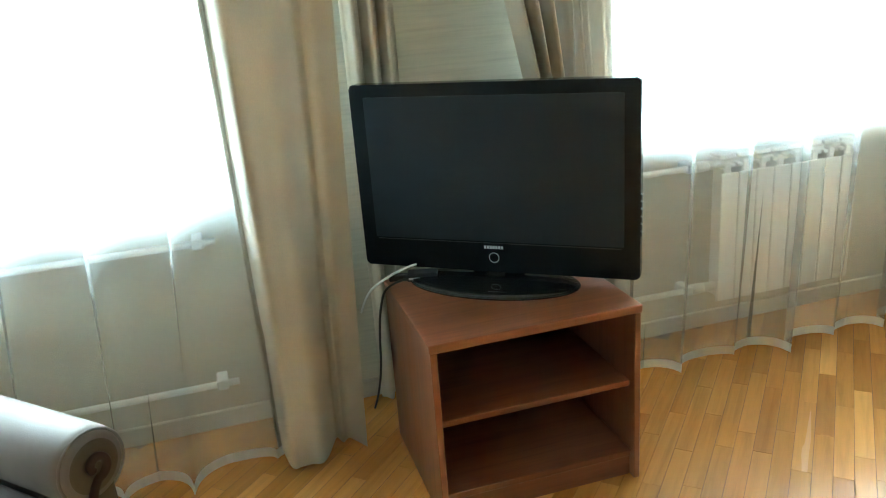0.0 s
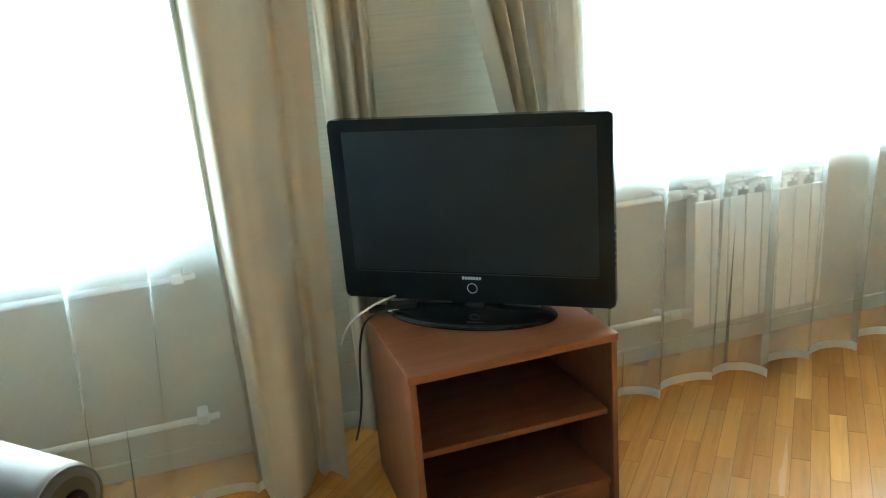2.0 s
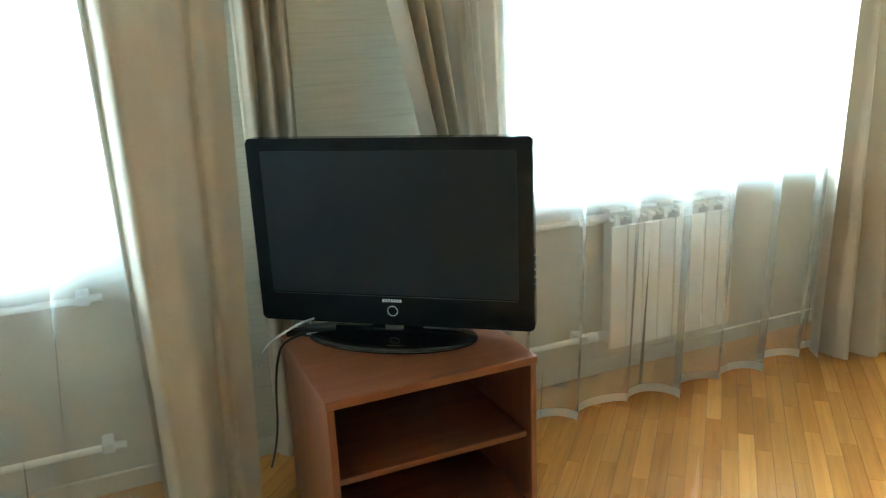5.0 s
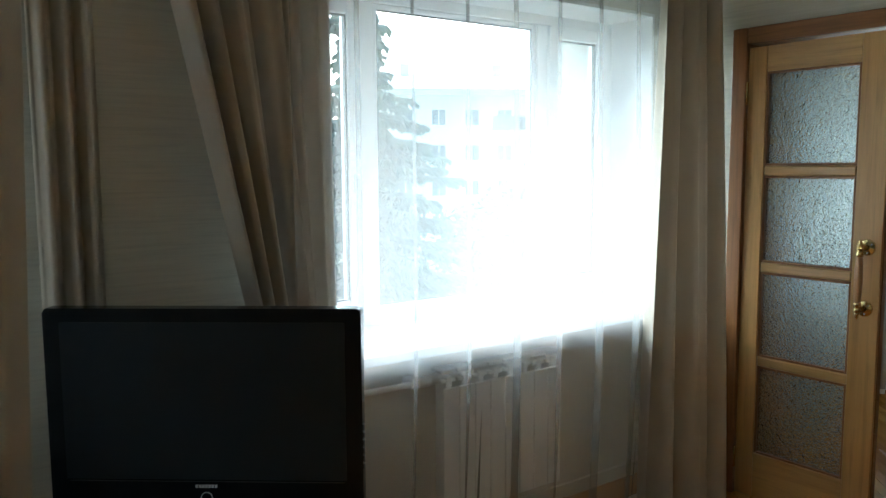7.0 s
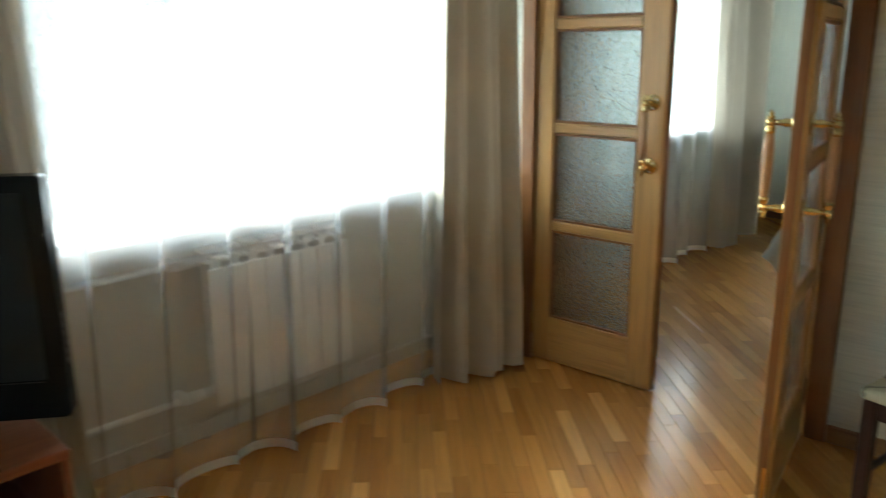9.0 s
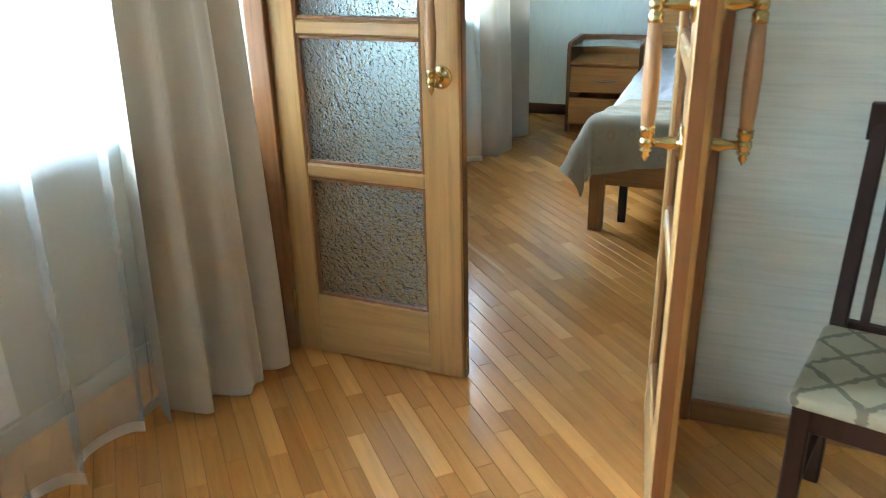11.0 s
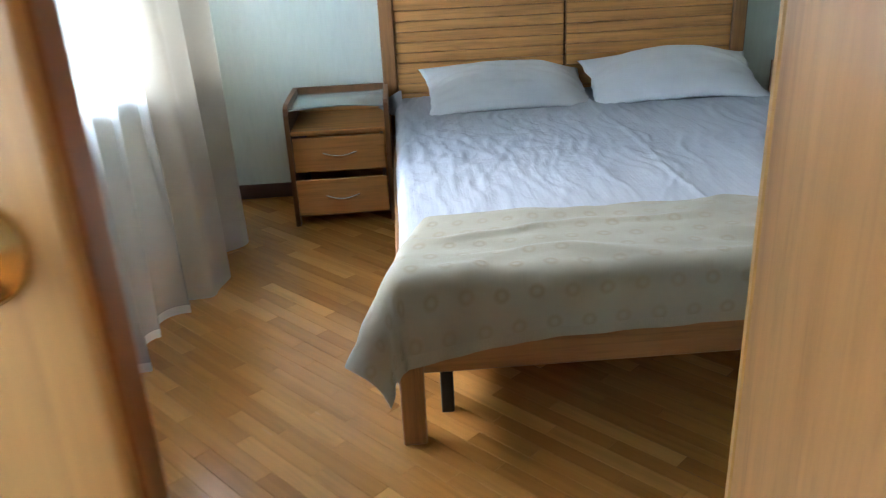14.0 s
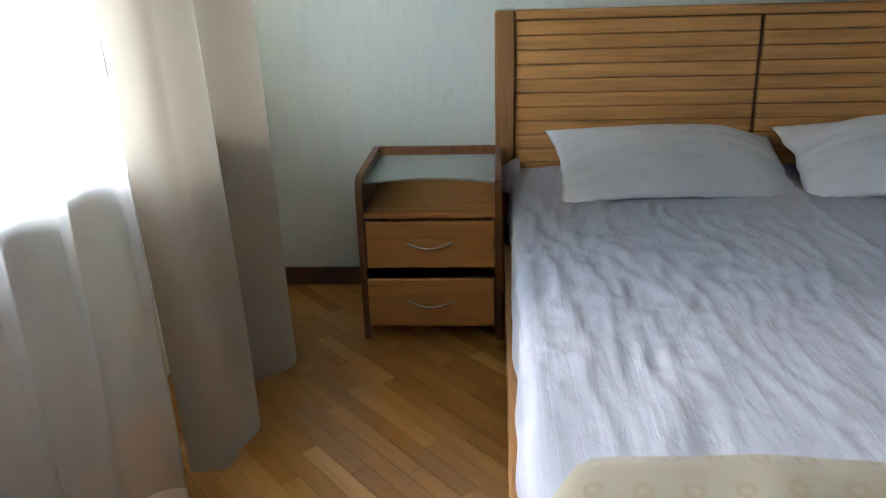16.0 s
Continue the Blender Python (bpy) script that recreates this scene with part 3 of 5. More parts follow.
def door_leaf(m, mirrored, label):
    """A leaf of four panes; local y runs from the hinge to the free edge, x through its thickness."""
    W, T, H = 0.572, 0.04, 1.948
    s = -1 if mirrored else 1
    leaf = thing("door_leaf", m, label, "door", "glazed leaves of the double door")
    tagged(leaf, kind="structure")

    def bx(y0, y1, z0, z1, x0=0.0, x1=T, bev=0.003):
        a, b = sorted((s * -y0, s * -y1))
        return boxes((x0, x1, a, b, z0, z1), bev=bev)
    part("hinge_stile", bx(0, 0.082, 0.008, H), M_DOOR, leaf)
    part("lock_stile", bx(W - 0.108, W, 0.008, H), M_DOOR, leaf)
    part("edge_strip", bx(W, W + 0.004, 0.008, H, 0.012, T - 0.002, 0.0), M_CASING, leaf, "dark edge of the leaf")
    part("bottom_rail", bx(0.082, W - 0.108, 0.008, 0.208, 0.001, T - 0.001), M_DOOR_H, leaf)
    part("top_rail", bx(0.082, W - 0.108, 1.842, H, 0.001, T - 0.001), M_DOOR_H, leaf)
    cells = [0.208 + i * 0.4085 for i in range(5)]
    for z in cells[1:4]:
        part("glazing_bar", bx(0.082, W - 0.108, z - 0.021, z + 0.021, 0.002, T - 0.002, 0.006), M_DOOR_H, leaf)
    for i in range(4):
        za = cells[i] + (0.021 if i else 0.0)
        zb = cells[i + 1] - (0.021 if i < 3 else 0.0)
        ya, yb = 0.082, W - 0.108
        p = part("pane", bx(ya, yb, za, zb, T / 2 - 0.002, T / 2 + 0.002, 0.0), M_GLASS_T, leaf, "hammered obscure glass")
        p.visible_shadow = False
        for x0, x1 in ((0.006, T / 2 - 0.002), (T / 2 + 0.002, T - 0.006)):
            bm = bmesh.new()
            for q in ((ya, ya + 0.010, za, zb), (yb - 0.010, yb, za, zb), (ya + 0.01, yb - 0.01, za, za + 0.010), (ya + 0.01, yb - 0.01, zb - 0.010, zb)):
                a, b = sorted((s * -q[0], s * -q[1]))
                box(bm, x0, x1, a, b, q[2], q[3], bev=0.002)
            part("glazing_bead", bm, M_CASING, leaf, "brown glazing bead")
    part("flush_bolt", bx(W + 0.004, W + 0.006, 0.03, 0.15, 0.013, 0.027, 0.0), M_BRASS, leaf, "brass flush bolt in the leaf edge")
    hy = s * -(W - 0.052)
    handle(leaf, 0.0, hy, 0.909, 1.144, -1)
    handle(leaf, T, hy, 0.909, 1.144, 1)
    for z in (0.17, 1.76):
        part("hinge", lathe(bmesh.new(), [(0.0, -0.05), (0.005, -0.047), (0.007, -0.045), (0.007, 0.045), (0.005, 0.047), (0.0, 0.05)], 12,
                            Matrix.Translation((-0.006, s * 0.002, z))), M_BRASS, leaf, "brass barrel hinge", True)
    return leaf


door_leaf(pose(2.977, OPEN_Y1 - 0.006, 0, 0, 0, 2.0), False, "glazed golden wooden door leaf standing nearly closed")
door_leaf(pose(3.050, OPEN_Y0 + 0.004, 0, 0, 0, 101.4), True, "glazed golden wooden door leaf swung wide open")


# ---- curtains ----
def smooth_fold(x, period, seed):
    return (math.sin(2 * math.pi * x / period + 1.1 * math.sin(2 * math.pi * x / (period * 2.7) + seed) + seed)
            + 0.35 * math.sin(2 * math.pi * x / (period * 0.47) + 2.3 * seed))


def curtain(name, label, x_top, x_bot, y, z0, z1, folds, amp, material, seed, hem=None, step=0.011, lean=0.0, tight=0.3, group="", hem_height=0.035, wave=0.0, skew=0.0):
    """A hanging cloth: x runs from x_top[0]..x_top[1] above to x_bot[0]..x_bot[1] below, in soft folds."""
    c = thing(name, Matrix(), label, "curtain", group)
    width = x_top[1] - x_top[0]
    nx = max(30, int(width * 1.3 / step))
    nz = 26
    period = 1.0 / folds
    rows, hem_rows = [], []

    def at(s, k):
        z = z1 + (z0 - z1) * k
        drift = 0.03 * math.sin(3.1 * k + seed + 5 * s) * k
        ph = s + 0.012 * k * math.sin(9 * s + seed * 1.7)
        f = smooth_fold(ph, period, seed)
        a = amp * (0.72 + 0.38 * k + 0.3 * noise.noise((s * folds * 0.6, k * 0.8, seed)))
        left = x_top[0] + (x_bot[0] - x_top[0]) * k
        right = x_top[1] + (x_bot[1] - x_top[1]) * k
        x = left + (right - left) * s + tight * (right - left) / folds * 0.3 * math.cos(2 * math.pi * ph / period + seed)
        yy = y + a * f + lean * k + skew * s * k + 0.25 * amp * drift / 0.03 + 0.006 * noise.noise((s * 14, k * 3, seed + 7))
        zz = z + (wave * noise.noise((s * folds * 0.8, 0.3, seed)) * max(0.0, k - 0.9) * 10)
        return (x, yy, zz)
    kh = 1.0 - hem_height / (z1 - z0) if hem else 1.0
    for j in range(nz + 1):
        rows.append([at(i / nx, kh * j / nz) for i in range(nx + 1)])
    bm = bmesh.new()
    grid_mesh(bm, rows)
    part("curtain_cloth", bm, material, c, smooth=True)
    if hem:
        for j in range(3):
            hem_rows.append([at(i / nx, kh + (1 - kh) * j / 2) for i in range(nx + 1)])
        bm = bmesh.new()
        grid_mesh(bm, hem_rows)
        part("hem", bm, hem, c, "stitched double hem", True)
    return c


def voile(x0, x1, y, phase, period, reach, material, drift=-0.07):
    """A voile with thickness, in shallow arches between narrow doubled pleats; every other pleat swings out at the hem."""
    c = thing("sheer_curtain", Matrix(), "white sheer voile curtain hanging to the floor", "curtain", "voile curtains")
    z0, z1, hem_z = 0.013, 2.69, 0.045
    steps = 30
    first, last = math.floor((x0 - phase) / period * steps), math.ceil((x1 - phase) / period * steps)

    def at(i, z):
        k = (z1 - z) / (z1 - z0)
        low = max(0.0, (0.95 - z) / 0.94)
        u = i / steps
        n = round(u)
        f = u - n
        n_rand = noise.noise((n * 1.73, 0.5, phase))
        own = 1.0 + 0.6 * n_rand
        big = 1.0 if n % 2 == 0 else 0.22
        crest = (1 - 2 * abs(f)) ** 1.6
        out = (0.012 + 0.055 * k) * own * (1 - low) + reach * low * (big + 0.3 * n_rand) + 0.040 * own * low
        bend = 0.036 + 0.012 * own
        x = phase + period * u - bend * math.sin(2 * math.pi * f) * (1 - 0.5 * low) + drift * low * (0.6 + 0.4 * big)
        x += 0.010 * noise.noise((n * 0.9, z * 0.8, phase)) + 0.018 * k * noise.noise((u * 0.45, z * 0.4, 3 + phase))
        yy = y - out * crest + 0.006 * noise.noise((u * 1.6, z * 1.3, phase + 4)) - 0.02 * low * noise.noise((u * 0.4, 2.0, phase))
        zz = z + 0.010 * low * noise.noise((u * 0.7, 1.0, phase))
        return (x, yy, max(0.004, zz))
    levels = [z1 + (hem_z - z1) * j / 34 for j in range(35)]
    bm = bmesh.new()
    for ply in (0.0, 0.0015):      # the two faces of the cloth
        grid_mesh(bm, [[Vector(at(i, z)) + Vector((0, ply, 0)) for i in range(first, last + 1)] for z in levels])
    part("curtain_cloth", bm, material, c, smooth=True)
    bm = bmesh.new()
    grid_mesh(bm, [[at(i, z) for i in range(first, last + 1)] for z in (hem_z, 0.03, z0)])
    part("hem", bm, M_HEM, c, "stitched double hem", True)
    return c


voile(-2.3, 0.06, -0.262, -0.26, 0.215, 0.085, M_SHEER)
voile(0.98, 2.60, -0.246, 1.385, 0.2145, 0.05, M_SHEER)
voile(3.56, 5.27, -0.075, 5.22, 0.205, 0.05, M_SHEER_B, -0.03)
D_LAB = "heavy beige drape gathered beside the window"
curtain("drape", D_LAB, (-0.14, 0.30), (-0.09, 0.20), -0.32, 0.03, 2.69, 1.6, 0.055, M_DRAPE, 0.4, M_DRAPE, hem_height=0.07, lean=-0.02, group="beige drapes", wave=0.03)
curtain("drape", D_LAB, (0.30, 0.47), (0.30, 0.46), -0.065, 0.03, 2.69, 2.8, 0.038, M_DRAPE, 2.0, M_DRAPE, hem_height=0.07, group="beige drapes")
curtain("drape", "heavy beige drape pulled aside on a slant", (0.49, 1.115), (1.045, 1.11), -0.19, 0.03, 2.69, 5.6, 0.052, M_DRAPE, 3.3, M_DRAPE, hem_height=0.07, group="beige drapes")
curtain("drape", D_LAB, (2.60, 2.93), (2.44, 2.855), -0.255, 0.02, 2.69, 3.2, 0.058, M_DRAPE, 5.2, M_DRAPE, hem_height=0.07, lean=-0.045, skew=-0.13, group="beige drapes", wave=0.02)
curtain("drape", "sand-coloured drape beside the bedroom window", (5.24, 6.07), (5.275, 6.10), -0.115, 0.02, 2.69, 2.3, 0.055, M_DRAPE_B, 1.1, M_DRAPE_B, hem_height=0.07, lean=-0.04, group="beige drapes", wave=0.03)


for x0, x1, y in ((-2.4, 2.93, -0.26), (3.47, 6.3, -0.09)):
    structure("curtain_rail", boxes((x0, x1, y - 0.09, y + 0.09, 2.695, CEIL), bev=0.004), M_WHITE, "white curtain rail under the ceiling", "curtain rail")


# ---- radiators and pipes ----
def radiator(x0, x1, y, label):
    r = thing("radiator", Matrix.Translation((x0, y, 0)), label, "radiator", "white sectional radiators")
    n = 8
    w = (x1 - x0) / n
    for i in range(n):
        bm = boxes((i * w + 0.0015, (i + 1) * w - 0.0015, -0.014, 0.0, 0.145, 0.640), bev=0.005, seg=2)
        box(bm, i * w + w * 0.3, i * w + w * 0.7, 0.0, 0.075, 0.15, 0.68, bev=0.006)
        box(bm, i * w + 0.004, i * w + w - 0.004, 0.004, 0.07, 0.655, 0.668, bev=0.003)
        box(bm, i * w + 0.004, i * w + w - 0.004, 0.004, 0.07, 0.690, 0.705, bev=0.003)
        part("section", bm, M_RADIATOR, r)
    for z in (0.19, 0.665):
        part("manifold", lathe(bmesh.new(), [(0.017, 0), (0.017, x1 - x0 + 0.05)], 16, pose(-0.03, 0.04, z, 0, 90, 0)), M_RADIATOR, r, smooth=True)
        part("valve", lathe(bmesh.new(), [(0.012, -0.05), (0.02, -0.04), (0.02, 0.0), (0.014, 0.01)], 16, pose(-0.03, 0.04, z, 0, 90, 0)), M_RADIATOR, r, "white radiator valve", True)
    return r


radiator(1.60, 2.20, -0.10, "white sectional radiator under the window sill")
radiator(-1.75, -1.15, -0.10, "white sectional radiator under the window sill")
radiator(4.56, 5.16, 0.07, "white sectional radiator under the bedroom sill")
for x0, x1, y, zs in ((-1.15, -0.16, -0.06, (0.185, 0.665)), (0.95, 1.56, -0.06, (0.19, 0.665)), (5.19, 5.95, 0.12, (0.19,))):
    for z in zs:
        pipe = thing("heating_pipe", Matrix(), "white painted heating pipe along the wall", "pipe", "heating pipes")
        part("pipe_run", lathe(bmesh.new(), [(0.011, 0), (0.011, x1 - x0)], 12, pose(x0, y, z, 0, 90, 0)), M_RADIATOR, pipe, smooth=True)
        part("pipe_clip", boxes((x1 - 0.07, x1 - 0.035, y - 0.016, 0.0 if y < 0 else BED_WALL_Y, z - 0.017, z + 0.017), bev=0.004), M_WHITE, pipe)

# ---- television stand ----
stand = thing("tv_stand", pose(0.304, -0.787, 0, 0, 0, 0.0), "reddish walnut laminate television stand with two open shelves", "cabinet")
SW, SD, SH = 0.584, 0.50, 0.531
part("top_panel", boxes((0, SW, 0, SD, SH - 0.024, SH), bev=0.004, seg=2), M_STAND, stand)
part("side_panel", boxes((0.003, 0.021, 0.004, SD, 0.0, SH - 0.024), bev=0.002), M_STAND_V, stand)
part("side_panel", boxes((SW - 0.021, SW - 0.003, 0.004, SD, 0.0, SH - 0.024), bev=0.002), M_STAND_V, stand)
part("shelf", boxes((0.021, SW - 0.021, 0.03, SD - 0.01, 0.281, 0.299), bev=0.002), M_STAND, stand)
part("bottom_panel", boxes((0.021, SW - 0.021, 0.02, SD - 0.01, 0.065, 0.085), bev=0.002), M_STAND, stand)
part("plinth", boxes((0.021, SW - 0.021, 0.03, 0.046, 0.0, 0.065)), M_STAND, stand)
part("back_panel", boxes((0.021, SW - 0.021, SD - 0.01, SD - 0.004, 0.0, SH - 0.024)), M_STAND_BACK, stand, "hardboard back, darkened for the shade inside the shelves")

# ---- television ----
TW, TH = 0.825, 0.545
tv = thing("television", pose(0.933, -0.694, 0.557, 0, 0, -37.5) @ Matrix.Translation((-TW, 0, 0)), "black flat-screen television, switched off, on an oval foot", "television")


def rounded_panel(x0, x1, y0, y1, z0, z1, r, seg=6):
    bm = bmesh.new()
    pts = []
    for cx, cz, a0 in ((x1 - r, z1 - r, 0), (x0 + r, z1 - r, 90), (x0 + r, z0 + r, 180), (x1 - r, z0 + r, 270)):
        for i in range(seg + 1):
            a = radians(a0 + 90 * i / seg)
            pts.append((cx + r * math.cos(a), cz + r * math.sin(a)))
    front = [bm.verts.new((x, y0, z)) for x, z in pts]
    back = [bm.verts.new((x, y1, z)) for x, z in pts]
    bm.faces.new(front)
    bm.faces.new(back[::-1])
    for i in range(len(pts)):
        j = (i + 1) % len(pts)
        bm.faces.new((front[i], front[j], back[j], back[i]))
    return bm


bm = rounded_panel(0, TW, 0.0, 0.042, 0, TH, 0.012)
bmesh.ops.bevel(bm, geom=[e for e in bm.edges if all(abs(v.co.y) < 1e-6 for v in e.verts)], offset=0.005, segments=3, affect="EDGES", profile=0.5)
part("bezel", bm, M_BLACK, tv, "gloss black bezel")
part("screen", rounded_panel(0.043, TW - 0.043, -0.0012, 0.004, 0.092, TH - 0.036, 0.003), M_SCREEN, tv, "dark matt screen")
part("back_shell", boxes((0.16, TW - 0.10, 0.042, 0.095, 0.06, TH - 0.07), bev=0.025, seg=3), M_BLACK_MATT, tv)
part("trim_line", boxes((0.05, TW - 0.05, -0.0016, 0.0, 0.086, 0.088)), M_BLACK_MATT, tv)
for k in range(7):
    part("badge_bar", boxes((TW / 2 - 0.029 + k * 0.0085, TW / 2 - 0.0225 + k * 0.0085, -0.0014, 0.0005, 0.070, 0.0785)), M_SILVER, tv)
part("power_ring", lathe(bmesh.new(), [(0.0155, 0.0), (0.0155, 0.0015), (0.0138, 0.0015), (0.0138, 0.0)], 28, pose(TW / 2, 0.0, 0.043, 90, 0, 0), False), M_SILVER, tv, "silver ring of the power key", True)
part("neck", boxes((TW / 2 - 0.075, TW / 2 + 0.075, 0.02, 0.062, -0.022, 0.03), bev=0.008, seg=2), M_BLACK, tv)
part("neck_lens", boxes((TW / 2 - 0.03, TW / 2 + 0.03, 0.004, 0.02, -0.016, 0.002), bev=0.004), M_CHROME, tv, "clear shiny neck piece")
bm = lathe(bmesh.new(), [(0.0, 0.0), (0.245, 0.0), (0.25, 0.005), (0.246, 0.011), (0.2, 0.015), (0.0, 0.018)], 56, Matrix.Translation((TW / 2, -0.022, -0.0265)) @ Matrix.Diagonal((1, 0.52, 1, 1)))
part("foot", bm, M_RIM, tv, "oval gloss black foot", True)
bm = lathe(bmesh.new(), [(0.246, 0.0), (0.2535, 0.002), (0.2535, 0.006), (0.248, 0.008)], 56, Matrix.Translation((TW / 2, -0.022, -0.0265)) @ Matrix.Diagonal((1, 0.525, 1, 1)))
part("foot_trim", bm, M_RIM, tv, "thin shiny black rim of the foot", True)
for k in range(6):
    part("side_key", boxes((TW - 0.001, TW + 0.003, 0.012, 0.026, 0.12 + k * 0.021, 0.134 + k * 0.021), bev=0.001), M_BLACK_MATT, tv)

adapter = thing("power_adapter", pose(0.415, -0.335, 0.53, 0, 0, -20), "small black plug block lying on the stand", "adapter")
part("block", boxes((-0.045, 0.045, -0.022, 0.022, 0.0, 0.026), bev=0.004, seg=2), M_BLACK_MATT, adapter)
part("plug", boxes((-0.1, -0.045, -0.012, 0.012, 0.0, 0.02), bev=0.003, seg=2), M_BLACK_MATT, adapter)
part("print_strip", boxes((-0.04, -0.005, -0.0228, -0.022, 0.008, 0.014)), M_SILVER, adapter)
cw = thing("white_cable", Matrix(), "white cable looping off the back of the stand", "cable")
tube("cord", [(0.52, -0.23, 0.545), (0.45, -0.27, 0.56), (0.37, -0.31, 0.568), (0.29, -0.33, 0.545), (0.245, -0.30, 0.50), (0.235, -0.24, 0.42)], 0.0034, M_CABLE_W, cw)
cb = thing("black_cable", Matrix(), "black cable hanging beside the stand", "cable")
tube("cord", [(0.40, -0.33, 0.54), (0.30, -0.36, 0.55), (0.262, -0.42, 0.50), (0.255, -0.40, 0.40), (0.262, -0.34, 0.28), (0.255, -0.28, 0.15), (0.25, -0.2, 0.06)], 0.0035, M_BLACK_MATT, cb)

# ---- leather armchair ----
arm = thing("leather_armchair", pose(-0.443, -0.945, 0, 0, 0, 45), "grey-brown leather armchair with rolled scroll arms", "armchair")
# local: x along the front from the near arm outwards is -x, y goes back


def rolled_arm(x):
    bm = lathe(bmesh.new(), [(0.064, 0.0), (0.077, 0.012), (0.081, 0.03), (0.081, 0.66), (0.066, 0.68)], 36, pose(x, 0, 0.495, -90, 0, 0))
    part("arm_roll", bm, M_LEATHER, arm, "rolled leather arm", True)
    part("arm_panel", boxes((x - 0.045, x + 0.045, 0.022, 0.66, 0.06, 0.47), bev=0.02, seg=3), M_LEATHER, arm)
    bm = lathe(bmesh.new(), [(0.0, -0.004), (0.05, -0.003), (0.061, 0.002), (0.063, 0.012)], 36, pose(x, 0, 0.495, -90, 0, 0))
    face = part("arm_face", bm, M_LEATHER_D, arm, "darker leather scroll face", True)
    part("face_panel", boxes((x - 0.05, x + 0.04, 0.004, 0.024, 0.07, 0.46), bev=0.008, seg=2), M_LEATHER_D, face)
    pts = []
    for i in range(15):
        a = radians(210 - i * 22)
        r = 0.012 + 0.0012 * i
        pts.append((x + r * math.cos(a), -0.006, 0.497 + r * math.sin(a)))
    pts += [(x - 0.022, -0.004, 0.44), (x - 0.024, 0.002, 0.36), (x - 0.02, 0.002, 0.2), (x - 0.02, 0.002, 0.09)]
    tube("scroll_inlay", pts, 0.010, M_CHAIR, face, "dark wooden scroll inlay")
    tube("piping", [(x + 0.0765 * math.cos(radians(a)), 0.008, 0.495 + 0.0765 * math.sin(radians(a))) for a in range(-60, 241, 20)], 0.0035, M_LEATHER, arm, "stitched piping")


rolled_arm(0.0)
rolled_arm(-0.72)
part("seat_base", boxes((-0.675, -0.045, 0.05, 0.68, 0.08, 0.30), bev=0.02, seg=2), M_LEATHER, arm)
part("seat_cushion", boxes((-0.67, -0.05, 0.03, 0.60, 0.30, 0.44), bev=0.04, seg=4), M_LEATHER, arm)
part("backrest", boxes((-0.72, 0.0, 0.56, 0.74, 0.10, 0.56), bev=0.05, seg=4), M_LEATHER, arm)
for lx in (-0.70, -0.02):
    for ly in (0.06, 0.66):
        part("foot", lathe(bmesh.new(), [(0.018, 0.0), (0.026, 0.06), (0.026, 0.085)], 14, Matrix.Translation((lx, ly, 0))), M_CHAIR, arm)


# ---- dining chair ----
def slanted_bar(bm, a, b, wx, wy, bev=0.004):
    """A bar of section wx by wy from point a to point b."""
    a, b = Vector(a), Vector(b)
    d = b - a
    m = Matrix.Translation(a) @ Vector((0, 0, 1)).rotation_difference(d).to_matrix().to_4x4()
    box(bm, -wx / 2, wx / 2, -wy / 2, wy / 2, 0, d.length, bev=bev, m=m)
    return bm


chair = thing("dining_chair", pose(2.548, -1.862, 0, 0, 0, -10.0), "dark mahogany dining chair with slatted back and diamond-patterned seat", "chair")
# local: x towards the back, y negative across the seat
CW, CD = 0.44, 0.355
for y in (-0.02, -CW + 0.02):
    part("front_leg", slanted_bar(bmesh.new(), (0.025, y, 0.0), (0.022, y, 0.418), 0.036, 0.036), M_CHAIR, chair)
    bm = slanted_bar(bmesh.new(), (CD + 0.03, y, 0.0), (CD - 0.02, y, 0.43), 0.034, 0.034)
    slanted_bar(bm, (CD - 0.02, y, 0.42), (CD + 0.09, y, 0.90), 0.03, 0.034)
    part("back_leg", bm, M_CHAIR, chair)
part("front_rail", boxes((0.012, 0.034, -CW + 0.035, -0.035, 0.362, 0.418), bev=0.003), M_CHAIR, chair)
for y in (-0.024, -CW + 0.024):
    part("side_rail", boxes((0.04, CD - 0.03, y - 0.011, y + 0.011, 0.362, 0.418), bev=0.003), M_CHAIR, chair)
    part("stretcher", slanted_bar(bmesh.new(), (0.03, y, 0.20), (CD + 0.005, y, 0.20), 0.022, 0.016), M_CHAIR, chair)
part("back_rail", boxes((CD - 0.035, CD - 0.012, -CW + 0.035, -0.035, 0.35, 0.41), bev=0.003), M_CHAIR, chair)
bm = boxes((-0.008, CD - 0.03, -CW - 0.006, 0.006, 0.416, 0.452), bev=0.015, seg=3)
bmesh.ops.subdivide_edges(bm, edges=bm.edges[:], cuts=2, use_grid_fill=True)
for v in bm.verts:
    if v.co.z > 0.43:
        v.co.z += 0.014 * max(0, 1 - ((v.co.x - 0.17) / 0.19) ** 2) * max(0, 1 - ((v.co.y + 0.22) / 0.23) ** 2)
part("seat", bm, M_SEAT, chair, "padded seat in pale olive diamond fabric", True)
bm = bmesh.new()
rings = []
for i in range(13):
    y = 0.004 - i * (CW + 0.008) / 12
    x = CD + 0.066 + 0.018 * math.sin(math.pi * i / 12)
    crown = 0.915 + 0.006 * math.sin(math.pi * i / 12)
    rings.append([bm.verts.new((x + dx, y, z)) for dx, z in ((0.0, 0.841), (0.0, crown - 0.003), (0.004, crown), (0.024, crown), (0.028, crown - 0.003), (0.028, 0.841), (0.024, 0.838), (0.004, 0.838))])
for a, b in zip(rings, rings[1:]):
    for q in range(8):
        bm.faces.new((a[q], a[(q + 1) % 8], b[(q + 1) % 8], b[q]))
bm.faces.new(rings[0])
bm.faces.new(rings[-1][::-1])
